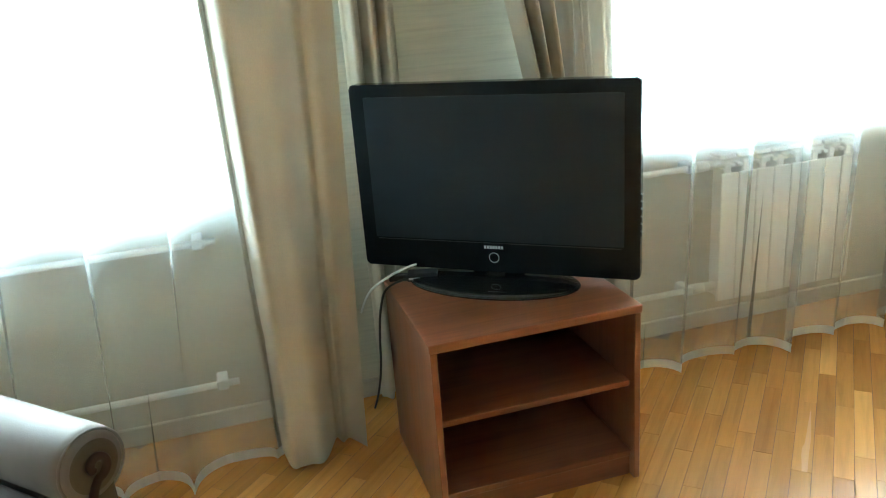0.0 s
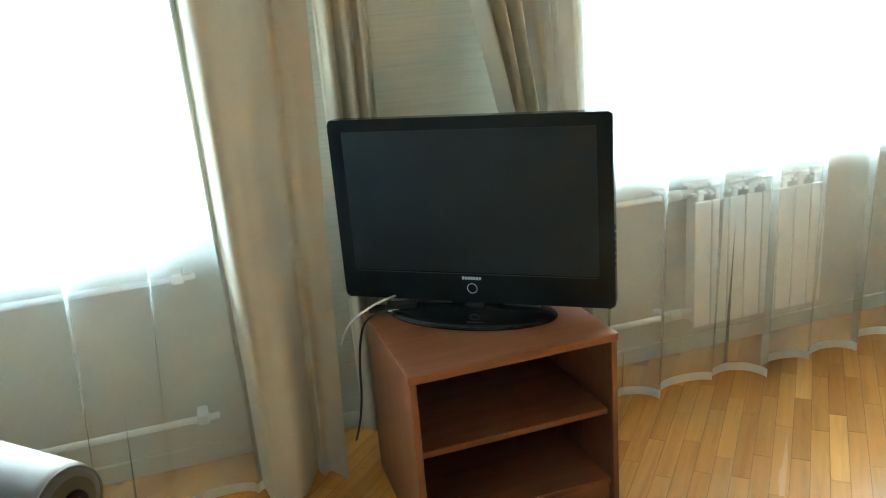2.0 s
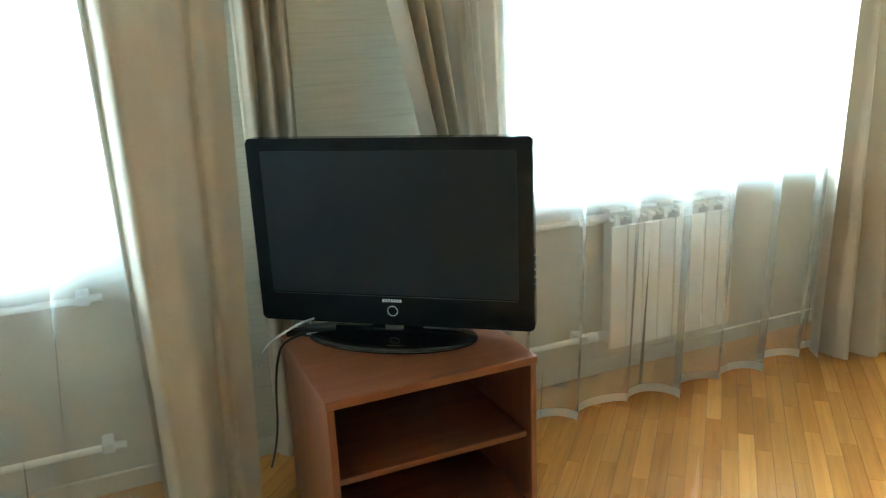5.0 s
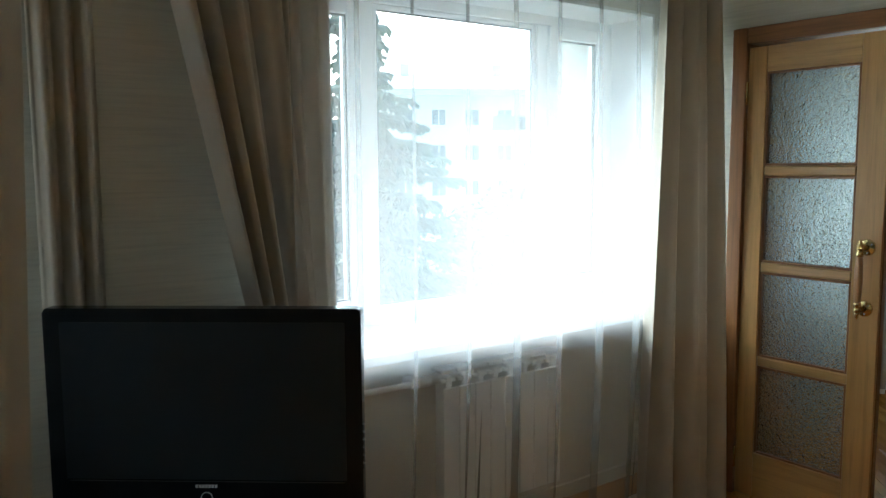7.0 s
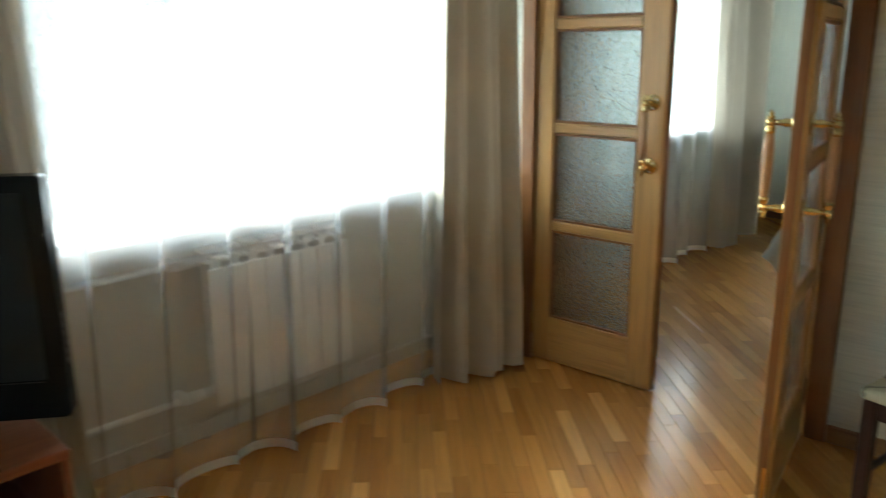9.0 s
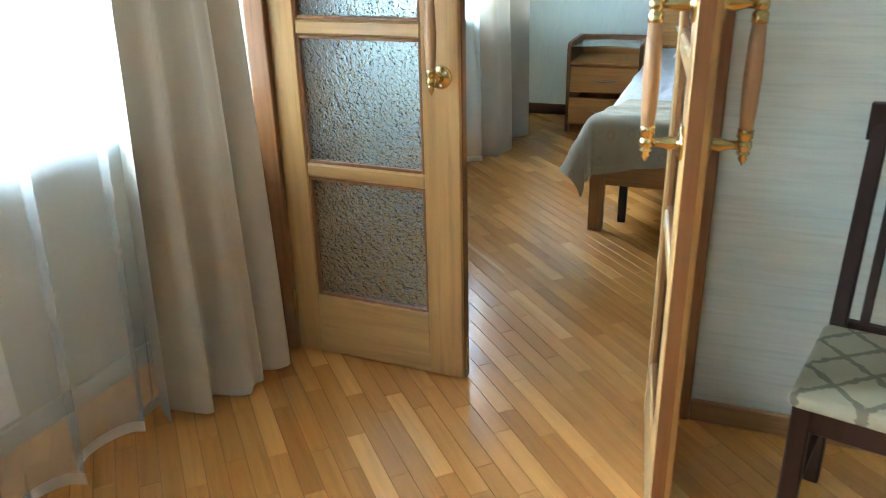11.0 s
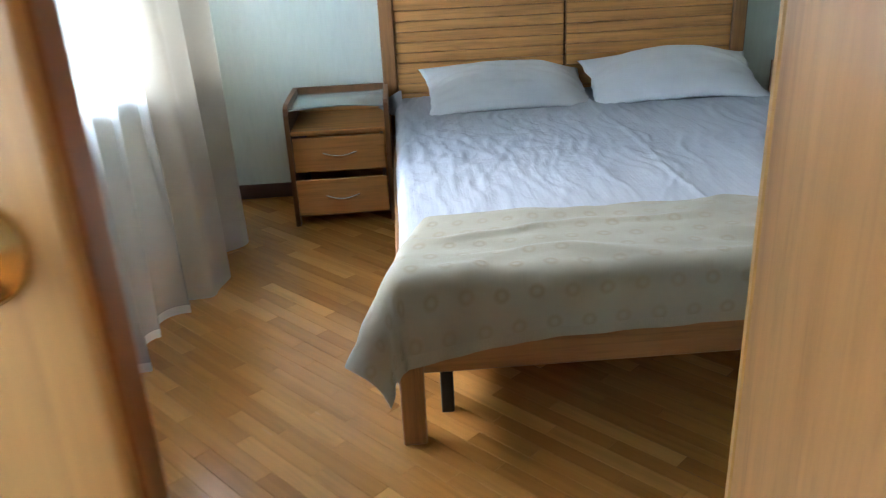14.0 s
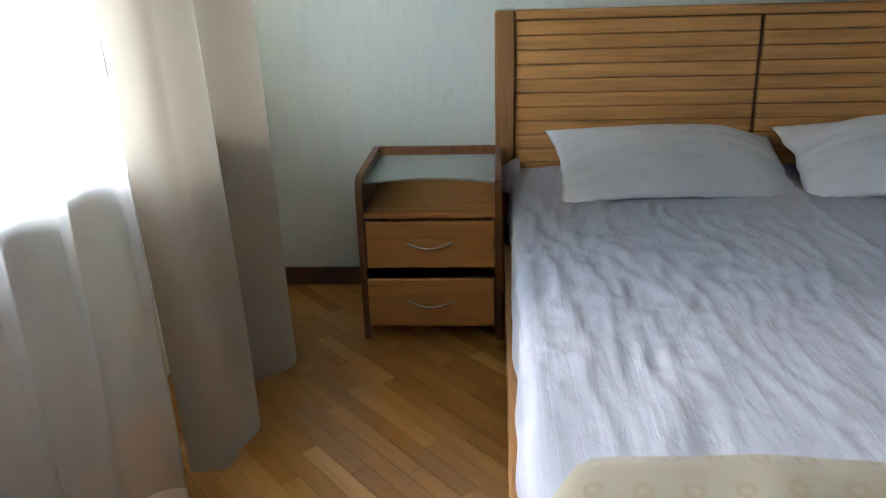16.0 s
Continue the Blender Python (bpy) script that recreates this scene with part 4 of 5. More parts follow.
part("top_rail", bm, M_CHAIR, chair)
part("lower_back_rail", boxes((CD - 0.012, CD + 0.012, -CW + 0.03, -0.03, 0.415, 0.455), bev=0.004), M_CHAIR, chair)
for i in range(7):
    y = -0.068 - i * (CW - 0.136) / 6
    part("back_slat", slanted_bar(bmesh.new(), (CD - 0.006, y, 0.445), (CD + 0.088, y, 0.85), 0.012, 0.020, 0.003), M_CHAIR, chair)
wc = thing("wall_cable", Matrix(), "white cable hanging by the wall near the floor", "cable")
tube("cord", [(3.085, -2.12, 0.17), (3.08, -2.16, 0.10), (3.075, -2.20, 0.12), (3.08, -2.26, 0.09), (3.08, -2.34, 0.03), (3.07, -2.5, 0.012)], 0.004, M_CABLE_W, wc)

# ---- bed ----
BED = pose(4.37, -0.995, 0, 0, 0, 4.6)
BW, BL = 1.78, 2.17
bed = thing("double_bed", BED, "teak double bed with slatted two-panel headboard", "bed")
for y in (0.0, -BW + 0.065):
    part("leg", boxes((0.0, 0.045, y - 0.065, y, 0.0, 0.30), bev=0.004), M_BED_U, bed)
part("foot_rail", boxes((0.008, 0.036, -BW + 0.065, -0.065, 0.215, 0.315), bev=0.004), M_FOOT, bed)
for y in (-0.004, -BW + 0.032):
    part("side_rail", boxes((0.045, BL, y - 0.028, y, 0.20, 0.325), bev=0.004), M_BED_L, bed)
part("slat_base", boxes((0.04, BL, -BW + 0.035, -0.035, 0.285, 0.31)), M_BED_L, bed)
for x, y in ((0.16, -0.13), (0.16, -BW + 0.13), (1.1, -BW / 2), (2.0, -0.13), (2.0, -BW + 0.13)):
    part("support_leg", boxes((x - 0.018, x + 0.018, y - 0.018, y + 0.018, 0.0, 0.285), bev=0.003), M_BLACK_MATT, bed, "black steel support leg")
HB = 1.055
for y in (0.027, -1.795 + 0.07):
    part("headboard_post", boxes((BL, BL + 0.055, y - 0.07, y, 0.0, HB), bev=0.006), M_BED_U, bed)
part("headboard_rail", boxes((BL + 0.003, BL + 0.052, -1.725, -0.043, HB - 0.032, HB), bev=0.005), M_BED_LIT, bed)
# dark wood colour here paints the shade between slats and panels
part("headboard_back", boxes((BL + 0.036, BL + 0.05, -1.725, -0.043, 0.25, HB - 0.032)), M_BASE_DARK, bed, "backing behind the slats, darkened to paint shade in the gaps")
for a, b in ((-0.878, -0.046), (-1.722, -0.890)):
    z = HB - 0.036
    while z > 0.30:
        part("headboard_slat", boxes((BL + 0.010, BL + 0.036, a, b, z - 0.0478, z), bev=0.003), M_BED_LIT, bed)
        z -= 0.050

mattress = thing("mattress", BED, "thick mattress under the white sheet", "mattress")
part("ticking", boxes((0.03, BL - 0.02, -BW + 0.045, -0.03, 0.312, 0.485), bev=0.03, seg=3), M_MATTRESS, mattress)


def wrinkle(u, v):
    """Creases of a slept-on sheet: soft waves, sharp ridges, and a crumpled patch near one side."""
    a = noise.noise((u * 3.2 + 1.3 * v, v * 6.5, 0.4))
    wx = u + 0.10 * noise.noise((u * 3, v * 3, 7))
    wy = v + 0.10 * noise.noise((u * 3, v * 3, 12))
    b = (1 - 2 * abs(noise.noise((wx * 7 - 3 * wy, wy * 9, 1.7))))
    c = (1 - 2 * abs(noise.noise((wx * 5 + 6 * wy, wy * 16, 5.1))))
    d = max(0.0, 1 - 7 * abs(noise.noise((wx * 2.2 + 2.5 * wy, wy * 4.0, 9.3))))
    local = max(0.0, 1 - ((u - 1.25) / 0.75) ** 2) * max(0.0, 1 - ((v + 0.25) / 0.5) ** 2)
    e = 1 - 2 * abs(noise.noise((wx * 17 + 5 * wy, wy * 24, 2.9)))
    f = max(0.0, 1 - 6 * abs(noise.noise((wx * 1.1, wy * 13, 21.0))))
    return 0.0045 * f + 0.0026 * e * (0.5 + local) + 0.006 * (1 - abs(a) * 2) + (0.001 + 0.005 * local) * b + (0.001 + 0.005 * local) * c + 0.004 * d + 0.006 * math.exp(-((v + 0.865 + 0.01 * math.sin(7 * u)) / 0.012) ** 2)


def draped(u, b, drop, flare, top, width):
    """Across a bed: b < 0 hangs on one side, b > width on the other."""
    r = 0.035
    if b < 0 or b > width:
        d = -b if b < 0 else b - width
        ang = min(d / r, math.pi / 2)
        out = r * math.sin(ang) + max(0.0, d - r * math.pi / 2) * flare
        down = r * (1 - math.cos(ang)) + max(0.0, d - r * math.pi / 2)
        return (u, (out if b < 0 else -width - out), top - down)
    return (u, -b, top)


sheet = thing("bed_sheet", BED, "rumpled white striped cotton sheet", "bed sheet")
bm = bmesh.new()
rows = []
NU, NB = 190, 220
for i in range(NU + 1):
    u = 0.18 + (BL - 0.20) * i / NU
    row = []
    for j in range(NB + 1):
        b = -0.215 + (BW - 0.09 + 0.43) * j / NB
        x, y, z = draped(u, b, 0, 0.04, 0.497, BW - 0.09)
        w = wrinkle(u, y)
        side = b < 0 or b > BW - 0.09
        if side:
            d = max(-b, b - (BW - 0.09))
            k = min(1, d / 0.08)
            y += (1 if b < 0 else -1) * (0.012 * noise.noise((u * 8, d * 3, 2.2)) * k + 0.004 * k)
            z += 0.012 * noise.noise((u * 2.69, 0, 9)) * k
        if u > 1.55:
            z += 0.004 * math.sin(u * 40) * max(0, noise.noise((u, y * 3, 4)))
        row.append((x, y - 0.066, z + w + 0.004))
    rows.append(row)
grid_mesh(bm, rows)
part("sheet_cloth", bm, M_SHEET, sheet, smooth=True)
# loose corner at the head
bm = bmesh.new()
rows = []
for i in range(13):
    row = []
    for j in range(9):
        s, t = i / 12, j / 8
        row.append((1.97 + 0.17 * s, -0.06 + 0.12 * t * (0.35 + 0.65 * s), 0.512 + 0.035 * s * (1 - t * 0.9) - 0.05 * t * t + 0.01 * noise.noise((s * 4, t * 4, 1))))
    rows.append(row)
grid_mesh(bm, rows)
part("loose_corner", bm, M_SHEET, sheet, smooth=True)


def pillow(m, L, D, T, seed, label):
    p = thing("pillow", m, label, "pillow", "white pillows on the bed")
    bm = bmesh.new()
    n = 40
    for sgn in (1, -1):
        rows = []
        for i in range(n + 1):
            row = []
            for j in range(n + 1):
                a, b = 2 * i / n - 1, 2 * j / n - 1
                e = (1 - abs(a) ** 2.2) * (1 - abs(b) ** 2.4)
                h = T / 2 * max(0, e) ** 0.72 * (1 + 0.25 * (1 - a * a) * (1 - b * b))
                pull = 1 - 0.10 * (1 - b * b) * abs(a) ** 2 - 0.03 * noise.noise((b * 3, seed, 1))
                pull2 = 1 - 0.07 * (1 - a * a) * abs(b) ** 2 - 0.03 * noise.noise((a * 3, seed, 5))
                h += (0.010 * noise.noise((a * 2.2 + seed, b * 2.2, sgn)) + 0.006 * noise.noise((a * 6, b * 5 + seed, 3))) * e ** 0.5
                h += 0.006 * math.sin(9 * math.atan2(b, a) + seed) * (abs(a * b)) * e ** 0.3
                row.append((D / 2 * a * pull, L / 2 * b * pull2, sgn * h * (1 if sgn > 0 else 0.6) - 0.022 * b * b * (1 if a < 0 else 0.4) - 0.035 * max(0.0, -b - 0.2) ** 2))
            rows.append(row)
        grid_mesh(bm, rows)
    bmesh.ops.remove_doubles(bm, verts=bm.verts[:], dist=0.0008)
    part("pillow_case", bm, M_PILLOW, p, smooth=True)
    return p


pillow(BED @ pose(1.925, -0.565, 0.578, 2, -17, 4), 0.81, 0.46, 0.16, 1.0, "plump white pillow leaning on the headboard")
pillow(BED @ pose(1.925, -1.35, 0.588, -2, -17, -3), 0.83, 0.48, 0.18, 4.0, "plump white pillow leaning on the headboard")

# bedspread folded over the foot
spread = thing("bedspread", BED, "cream jacquard bedspread folded over the foot of the bed", "bedspread")
bm = bmesh.new()
uvl = bm.loops.layers.uv.new("cloth")
NA, NB = 70, 170
TOPW = BW - 0.07
vs = []
EDGE = 0.445
HANG_F, HANG_S = 0.205, 0.30
for i in range(NA + 1):
    a = (EDGE + HANG_F) * i / NA
    row = []
    for j in range(NB + 1):
        hang = 0.002 + (HANG_S - 0.002) * min(1.0, a / EDGE) ** 1.2
        b = -hang + (TOPW + 2 * hang) * j / NB
        da = max(0.0, a - EDGE) * (1 + 0.35 * math.exp(-(max(0.0, b) / 0.22) ** 2))
        db = -b if b < 0 else max(0.0, b - TOPW)
        sgn = 1 if b < TOPW / 2 else -1
        bb = min(max(b, 0), TOPW)
        u = 0.372 - min(a, EDGE) * 0.915
        y = -0.03 - bb - (0.10 * (1 - min(a, EDGE) / EDGE) ** 1.5 if b < 0.4 else 0.0) * max(0.0, 1 - bb / 0.4)
        z = 0.527 + 0.006 * noise.noise((u * 5, y * 4, 2)) + 0.006 * noise.noise((u * 14, y * 9, 6)) + 0.008 * max(0.0, 1 - 5 * abs(noise.noise((u * 6 + 0.8 * y, y * 2.2, 4))))
        back = max(0.0, 1 - a / 0.05)
        z -= 0.012 * back
        u += 0.012 * noise.noise((bb * 5, 1, 3)) * max(0.0, 1 - a / 0.2)
        d = math.hypot(da, db)
        if d > 0:
            r = 0.045
            ang = min(d / r, math.pi / 2)
            out = r * math.sin(ang)
            down = r * (1 - math.cos(ang)) + max(0.0, d - r * math.pi / 2)
            ca, cb = da / d, db / d
            corner = min(ca, cb) * 1.41
            out += max(0.0, d - 0.06) * (0.04 + 0.42 * cb ** 2 * (1 - 0.85 * corner) - 0.03 * ca)
            out += (0.016 * noise.noise((b * 7, a * 3, 8)) + 0.008 * noise.noise((b * 15, a * 8, 5))) * min(1, d / 0.1)
            u -= out * ca
            y += sgn * out * cb
            z -= down * (0.98 if cb < 0.5 else 0.93)
        row.append((bm.verts.new((u, y, z)), (a, b)))
    vs.append(row)
for r0, r1 in zip(vs[:-3], vs[1:-3]):
    for j in range(NB):
        quad = (r0[j], r0[j + 1], r1[j + 1], r1[j])
        f = bm.faces.new([q[0] for q in quad])
        for lp, q in zip(f.loops, quad):
            lp[uvl].uv = (q[1][0] + 0.03, q[1][1] + 1.0)
hem_rows = [[q[0].co.copy() for q in row] for row in vs[-4:]]
part("spread_cloth", bm, M_SPREAD, spread, smooth=True)
bm = bmesh.new()
grid_mesh(bm, hem_rows)
part("spread_hem", bm, M_SPREAD_HEM, spread, "plain woven border", True)


# ---- nightstands ----
def nightstand(m, label):
    n = thing("nightstand", m, label, "nightstand", "nightstands beside the bed")
    W, D, H = 0.475, 0.44, 0.575
    for y0 in (0.0, -W + 0.022):
        bm = bmesh.new()
        prof = [(0.0, 0.0), (0.0, H - 0.045), (0.012, H - 0.012), (0.045, H), (D, H + 0.004), (D, 0.0), (D - 0.04, 0.0), (D - 0.05, 0.035), (0.05, 0.035), (0.04, 0.0)]
        fr = [bm.verts.new((x, y0, z)) for x, z in prof]
        bk = [bm.verts.new((x, y0 - 0.022, z)) for x, z in prof]
        bm.faces.new(fr)
        bm.faces.new(bk[::-1])
        for i in range(len(prof)):
            j = (i + 1) % len(prof)
            bm.faces.new((fr[i], fr[j], bk[j], bk[i]))
        part("side_panel", bm, M_NS_D, n)
    part("back_rail", boxes((D - 0.022, D, -W + 0.022, -0.022, H - 0.05, H + 0.004), bev=0.003), M_NS_D, n)
    part("back_panel", boxes((D - 0.012, D - 0.004, -W + 0.022, -0.022, 0.05, H - 0.05)), M_NS, n)
    part("shelf", boxes((0.004, D - 0.012, -W + 0.022, -0.022, 0.435, 0.455), bev=0.003), M_NS, n)
    part("bottom", boxes((0.01, D - 0.012, -W + 0.022, -0.022, 0.045, 0.06)), M_NS_D, n)
    bm = bmesh.new()
    lo, hi = [], []
    for i in range(17):
        t = i / 16
        y = -0.022 - (W - 0.044) * t
        x = 0.035 + 0.06 * math.sin(math.pi * t)
        lo.append(((x, y, H - 0.032), (D - 0.022, y, H - 0.032)))
        hi.append(((x, y, H - 0.026), (D - 0.022, y, H - 0.026)))
    vlo = [[bm.verts.new(p) for p in r] for r in lo]
    vhi = [[bm.verts.new(p) for p in r] for r in hi]
    for i in range(16):
        bm.faces.new((vlo[i][0], vlo[i + 1][0], vlo[i + 1][1], vlo[i][1]))
        bm.faces.new((vhi[i][0], vhi[i][1], vhi[i + 1][1], vhi[i + 1][0]))
        bm.faces.new((vlo[i][0], vhi[i][0], vhi[i + 1][0], vlo[i + 1][0]))
    g = part("glass_top", bm, M_GLASS_NS, n, "clear glass top with a curved front edge")
    g.visible_shadow = False
    for z0, z1, pull in ((0.262, 0.425, 0.0), (0.062, 0.232, -0.028)):
        d = part("drawer", boxes((pull + 0.002, pull + 0.02, -W + 0.026, -0.026, z0, z1), bev=0.004, seg=2), M_NS, n)
        part("drawer_box", boxes((pull + 0.02, 0.36, -W + 0.04, -W + 0.052, z0 + 0.02, z1 - 0.025), (pull + 0.02, 0.36, -0.052, -0.04, z0 + 0.02, z1 - 0.025),
                                 (pull + 0.02, 0.36, -W + 0.052, -0.052, z0 + 0.02, z0 + 0.028)), M_NS_D, d)
        zc = (z0 + z1) / 2 + 0.006
        pts = [(pull + 0.002 - 0.028 * math.sin(math.pi * k / 8), -W / 2 + 0.076 - 0.019 * k, zc - 0.010 * math.sin(math.pi * k / 8)) for k in range(9)]
        tube("handle", pts, 0.005, M_CHROME, d, "bowed chrome handle")
    return n


NS = pose(6.098, -0.374, 0, 0, 0, 4.6)
nightstand(NS, "two-drawer wooden nightstand, lower drawer slightly open")
nightstand(HEAD @ pose(-0.46, -1.93, 0, 0, 0, 0), "two-drawer wooden nightstand with a glass top")

# ---- outdoors ----
bm = bmesh.new()
bmesh.ops.create_grid(bm, x_segments=8, y_segments=8, size=1500)
bmesh.ops.translate(bm, verts=bm.verts[:], vec=(0, 0, -9.2))
structure("ground", bm, M_GROUND, "green courtyard ground far below", "ground")
bm = boxes((-6, 11, 0.64, 1.0, -9.2, -0.1), (-6, 11, 0.64, 0.66, -0.1, -0.05))
structure("own_facade", bm, M_FACADE, "lower facade of the building", "wall")

house = thing("apartment_building", pose(34, 60, -9.2, 0, 0, -28), "pale five-storey apartment building across the courtyard", "building")
HWID, HH = 44.0, 17.0
part("wall", boxes((0, HWID, 0, 12, 0, HH)), M_FACADE, house)
part("cornice", boxes((-0.4, HWID + 0.4, -0.5, 12.4, HH, HH + 0.5)), M_FACADE_TRIM, house)
bm = bmesh.new()
vv = [bm.verts.new(p) for p in ((-0.6, -0.7, HH + 0.5), (HWID + 0.6, -0.7, HH + 0.5), (HWID + 0.6, 12.6, HH + 0.5), (-0.6, 12.6, HH + 0.5), (3, 6, HH + 2.6), (HWID - 3, 6, HH + 2.6))]
for f in ((0, 1, 5, 4), (1, 2, 5), (2, 3, 4, 5), (3, 0, 4)):
    bm.faces.new([vv[i] for i in f])
roof = part("roof", bm, M_ROOF, house, "low grey sheet-metal roof")
for x in (5, 14, 24, 33):
    part("chimney", boxes((x, x + 0.9, 5, 6.2, HH + 1.2, HH + 3.4)), M_FACADE_TRIM, roof)
bm_frame = boxes((-0.75, 0.75, -0.06, 0.02, -0.8, 0.8), bev=0.0)
me_frame = mesh_of("window", bm_frame, M_FACADE_TRIM)
bm_pane = boxes((-0.62, -0.04, -0.075, -0.05, -0.68, 0.68), (0.04, 0.62, -0.075, -0.05, -0.68, 0.68))
me_pane = mesh_of("pane", bm_pane, M_PANE_FAR)
for fl in range(5):
    for k in range(14):
        w = new("window", me_frame)
        w.parent = house
        w.location = (2.0 + k * 3.05, 0, 2.2 + fl * 3.2)
        g = new("pane", me_pane)
        g.parent = w
for k, fl in ((4, 4), (4, 2), (5, 3), (9, 4), (9, 3)):
    x, z = 2.0 + k * 3.05 + 0.2, 1.2 + fl * 3.2
    b = part("balcony", boxes((x - 1.5, x + 1.5, -1.2, 0, z - 0.15, z), (x - 1.5, x + 1.5, -1.2, -1.1, z, z + 1.05)), M_BALCONY, house)


def blob_leaves(bm, centre, radius, count, size, rng, squash=0.8):
    for _ in range(count):
        d = Vector((rng.gauss(0, 1), rng.gauss(0, 1), rng.gauss(0, 1) * squash)).normalized() * radius * rng.random() ** 0.4
        c = Vector(centre) + d
        a = Vector((rng.uniform(-1, 1), rng.uniform(-1, 1), rng.uniform(-0.6, 0.6))).normalized() * size * rng.uniform(0.5, 1.2)
        b = a.cross(Vector((rng.uniform(-1, 1), rng.uniform(-1, 1), rng.uniform(-1, 1)))).normalized() * size * 0.6
        bm.faces.new([bm.verts.new(c + q) for q in (-a, b * 0.8, a, -b * 0.8)])


def spruce(x, y, height, radius, seed):
    rng = random.Random(seed)
    t = thing("spruce_tree", Matrix.Translation((x, y, -9.2)), "tall dark green spruce outside the window", "tree", "courtyard trees")
    part("trunk", lathe(bmesh.new(), [(0.22, 0), (0.14, height * 0.5), (0.02, height)], 10), M_BARK, t)
    bm = bmesh.new()
    z = 1.5
    while z < height:
        k = 1 - z / height
        reach = (0.06 + radius * k ** 0.8) * rng.uniform(0.45, 1.25)
        n = 11 if k > 0.2 else 6
        for i in range(n):
            ang = 2 * math.pi * (i + rng.random() * 0.7) / n
            L = reach * rng.uniform(0.5, 1.15)
            jit = rng.uniform(-0.22, 0.22)
            steps = max(4, int(L / 0.12))
            for s in range(steps):
                f = (s + 0.5) / steps
                c = Vector((math.cos(ang) * L * f, math.sin(ang) * L * f, z + jit - 0.34 * L * f + 0.16 * L * f * f))
                side = Vector((-math.sin(ang), math.cos(ang), 0))
                for q in (-1, 1):
                    wd = 0.27 * (1.15 - 0.7 * f) * rng.uniform(0.6, 1.3)
                    tip = c + side * q * wd + Vector((math.cos(ang), math.sin(ang), 0)) * 0.16 - Vector((0, 0, rng.uniform(0.05, 0.22)))
                    fw = Vector((math.cos(ang), math.sin(ang), 0)) * 0.065
                    bm.faces.new([bm.verts.new(p) for p in (c - fw, c + fw, tip + fw * 0.3, tip - fw * 0.5 - Vector((0, 0, 0.1)))])
        z += 0.32 * (0.5 + 0.6 * k)
    part("crown", bm, M_NEEDLE, t, "drooping needle branches")


def leafy(x, y, height, radius, seed):
    rng = random.Random(seed)
    t = thing("leafy_tree", Matrix.Translation((x, y, -9.2)), "green leafy courtyard tree", "tree", "courtyard trees")
    bm = lathe(bmesh.new(), [(0.2, 0), (0.15, height * 0.4), (0.06, height * 0.8)], 10)
    for _ in range(6):
        a = rng.uniform(0, 6.28)
        slanted_bar(bm, (0, 0, height * rng.uniform(0.35, 0.6)), (math.cos(a) * radius * 0.6, math.sin(a) * radius * 0.6, height * rng.uniform(0.65, 0.85)), 0.08, 0.08, 0)
    part("trunk", bm, M_BARK, t)
    bm = bmesh.new()
    for _ in range(26):
        a, r = rng.uniform(0, 6.28), radius * math.sqrt(rng.random()) * 0.8
        blob_leaves(bm, (math.cos(a) * r, math.sin(a) * r, height * rng.uniform(0.5, 0.95)), radius * rng.uniform(0.22, 0.42), 130, 0.17, rng)
    part("crown", bm, M_LEAF, t, "loose leafy crown")


spruce(9.0, 13.6, 14.9, 5.2, 3)
spruce(6.6, 14.6, 14.5, 4.0, 8)
leafy(17.5, 19.0, 9.0, 2.69, 5)
leafy(24.0, 24.5, 9.8, 3.0, 6)
leafy(15.0, 21.0, 7.2, 2.4, 12)
leafy(21.0, 18.5, 10.5, 2.0, 14)
leafy(-6.0, 16.0, 9.5, 3.0, 9)
leafy(34.0, 30.0, 10.0, 3.0, 19)

# ---- parquet, laid on the diagonal ----
PW, PL = 0.053, 0.40
floor = structure("floor", boxes((FLOOR_X0 - 0.2, 7.2, ROOM_Y0 - 0.2, WALL_OUT, -0.15, -0.0035)), M_SUBFLOOR, "varnished oak strip parquet laid diagonally", "floor")
floor_b = structure("floor_bedroom", boxes((DOOR_X0 + 0.1, 7.1, ROOM_Y0, 0.3, -0.0034, -0.0028)), M_SUBFLOOR, "varnished oak strip parquet laid diagonally in the bedroom", "floor")


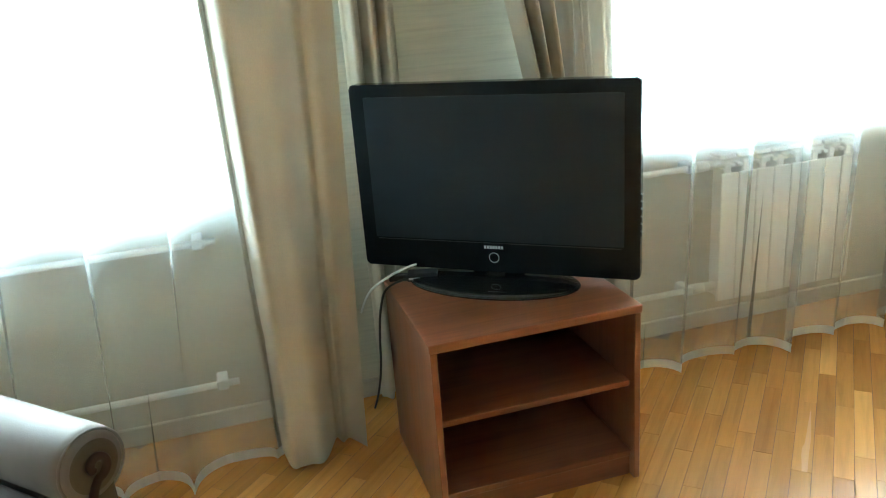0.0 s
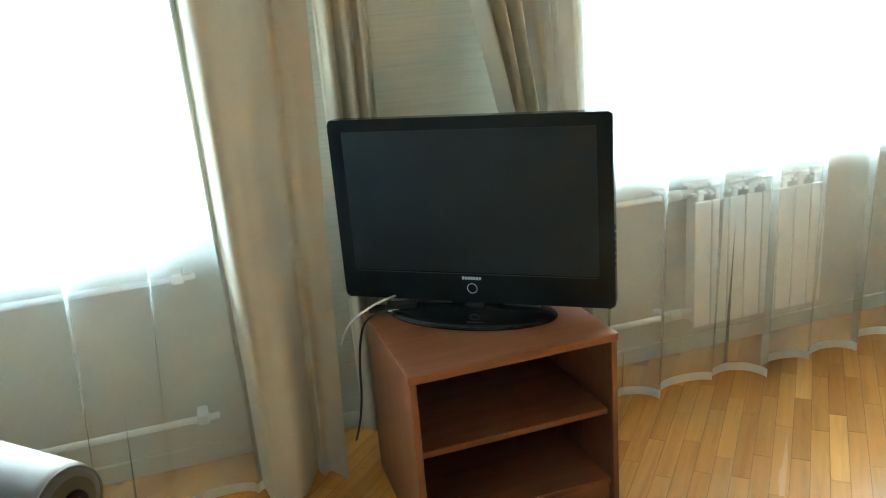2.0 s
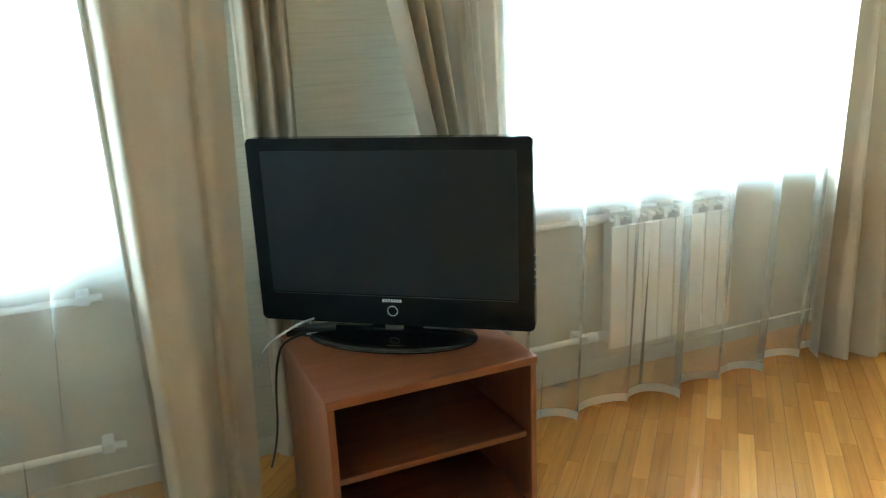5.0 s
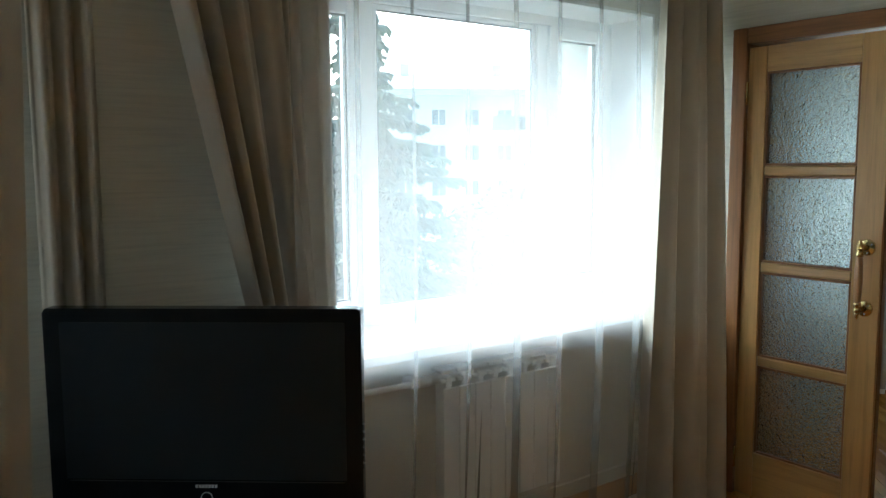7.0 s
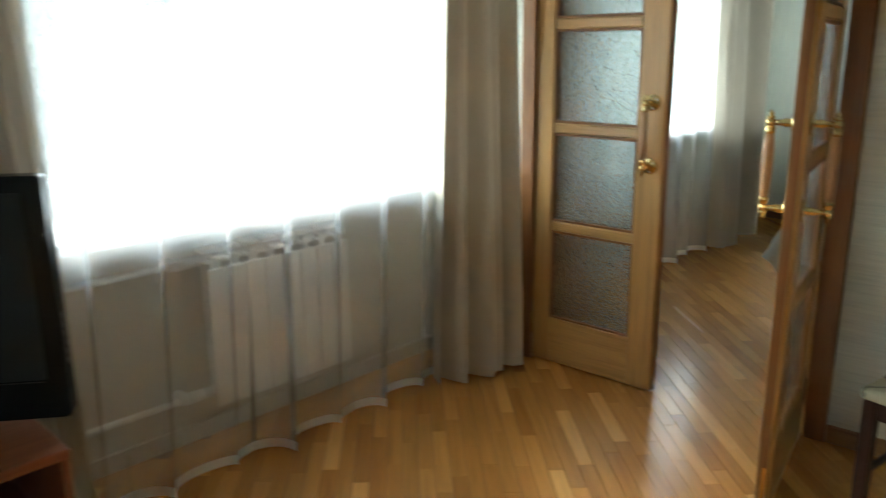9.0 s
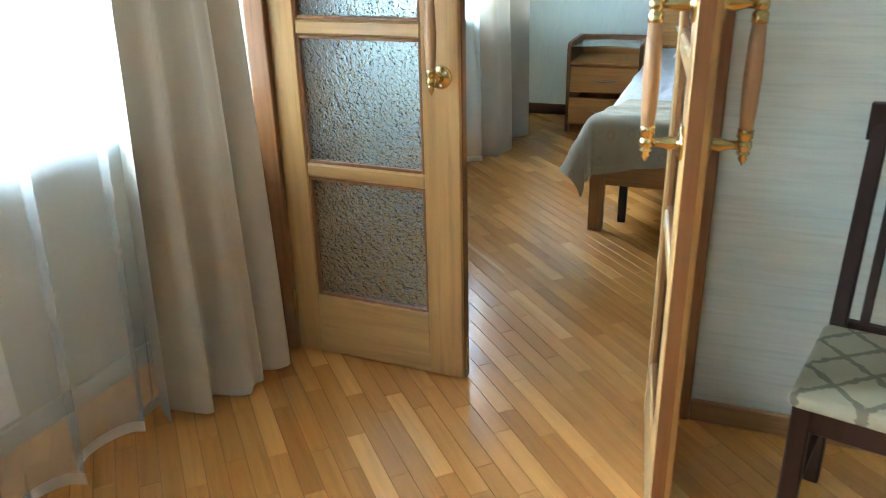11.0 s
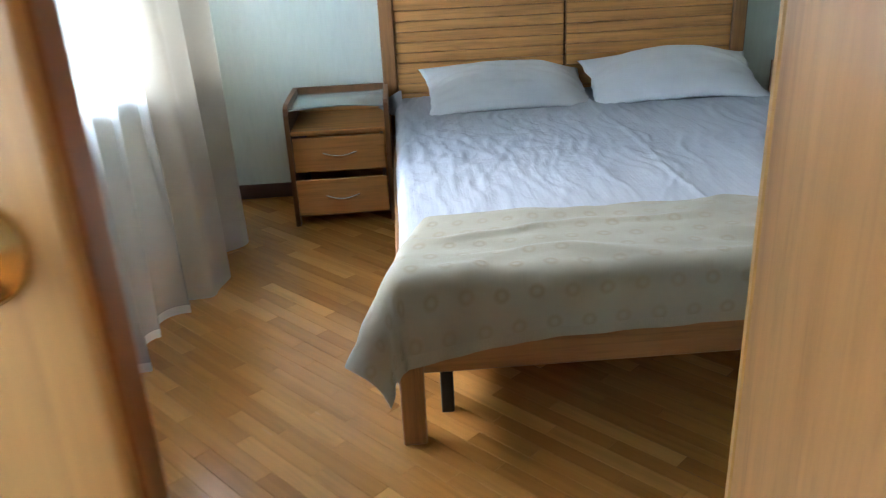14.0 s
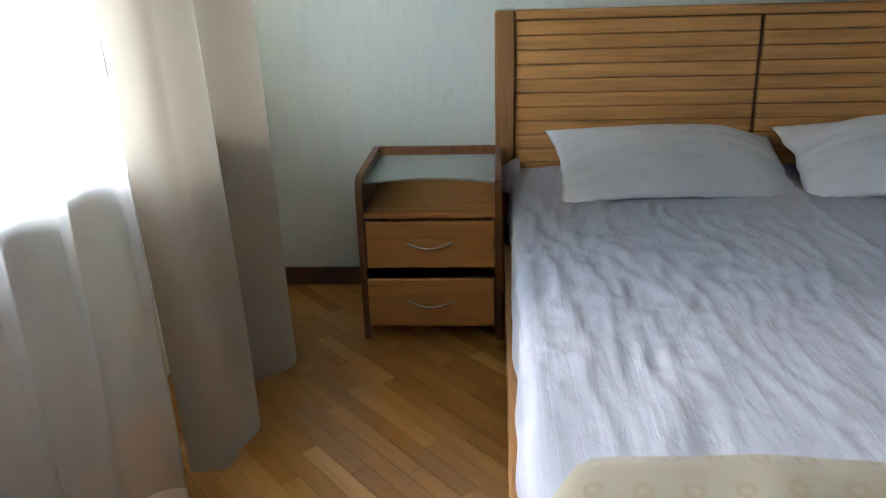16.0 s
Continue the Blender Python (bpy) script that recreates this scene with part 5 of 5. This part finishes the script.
def strip_mesh(bm, m):
    hx, hy, b = PL / 2 - 0.0005, PW / 2 - 0.0006, 0.0005
    lower = [bm.verts.new(m @ Vector(p)) for p in ((-hx, -hy, -0.006), (hx, -hy, -0.006), (hx, hy, -0.006), (-hx, hy, -0.006))]
    mid = [bm.verts.new(m @ Vector(p)) for p in ((-hx, -hy, -b * 0.7), (hx, -hy, -b * 0.7), (hx, hy, -b * 0.7), (-hx, hy, -b * 0.7))]
    up = [bm.verts.new(m @ Vector(p)) for p in ((-hx + b, -hy + b, 0), (hx - b, -hy + b, 0), (hx - b, hy - b, 0), (-hx + b, hy - b, 0))]
    for i in range(4):
        j = (i + 1) % 4
        bm.faces.new((lower[i], lower[j], mid[j], mid[i]))
        bm.faces.new((mid[i], mid[j], up[j], up[i]))
    bm.faces.new(up)


bm = bmesh.new()
strip_mesh(bm, Matrix())
me_strip = mesh_of("parquet_strip", bm, M_PLANK)
far_verts, far_faces = [], []
rng = random.Random(11)
ANG = radians(47)
ca, sa = math.cos(ANG), math.sin(ANG)
kept = [0, 0]
hx, hy, bv = PL / 2 - 0.0005, PW / 2 - 0.0006, 0.0005
for row in range(-165, 185):
    offset = (row % 2) * 0.5 * PL + rng.uniform(-0.07, 0.07)
    for col in range(-22, 28):
        lx, ly = col * PL + offset, row * PW
        x, y = lx * ca - ly * sa, lx * sa + ly * ca
        if not (FLOOR_X0 - 0.1 < x < 6.85 and ROOM_Y0 - 0.1 < y < (0.1 if x < 3.2 else 0.3)):
            continue
        near = None
        if 0.25 < x < 3.12 and -2.35 < y < -0.2 and kept[0] < 300:
            near, k = floor, 0
        elif 3.12 <= x < 6.5 and -1.75 < y < 0.05 and not (x > 4.9 and y < -1.0) and kept[1] < 300:
            near, k = floor_b, 1
        dz = rng.uniform(-0.0001, 0.0001)
        turn = ANG + (math.pi if rng.random() < 0.5 else 0)
        if near is not None:
            kept[k] += 1
            s = new("parquet_strip", me_strip)
            s.parent = near
            s.location = (x, y, dz)
            s.rotation_euler = (0, 0, turn)
        else:
            base = len(far_verts)
            for px, py, pz in ((-hx, -hy, -bv), (hx, -hy, -bv), (hx, hy, -bv), (-hx, hy, -bv),
                               (-hx + bv, -hy + bv, 0), (hx - bv, -hy + bv, 0), (hx - bv, hy - bv, 0), (-hx + bv, hy - bv, 0)):
                far_verts.append((lx + px, ly + py, pz + dz))
            for i in range(4):
                j = (i + 1) % 4
                far_faces.append((base + i, base + j, base + 4 + j, base + 4 + i))
            far_faces.append((base + 4, base + 5, base + 6, base + 7))
me_far = bpy.data.meshes.new("parquet_rest")
me_far.from_pydata(far_verts, [], far_faces)
me_far.materials.append(M_PLANK_FAR)
rest = new("parquet_rest", me_far)
rest.rotation_euler = (0, 0, ANG)
rest.parent = floor
tagged(rest, kind="stuff")
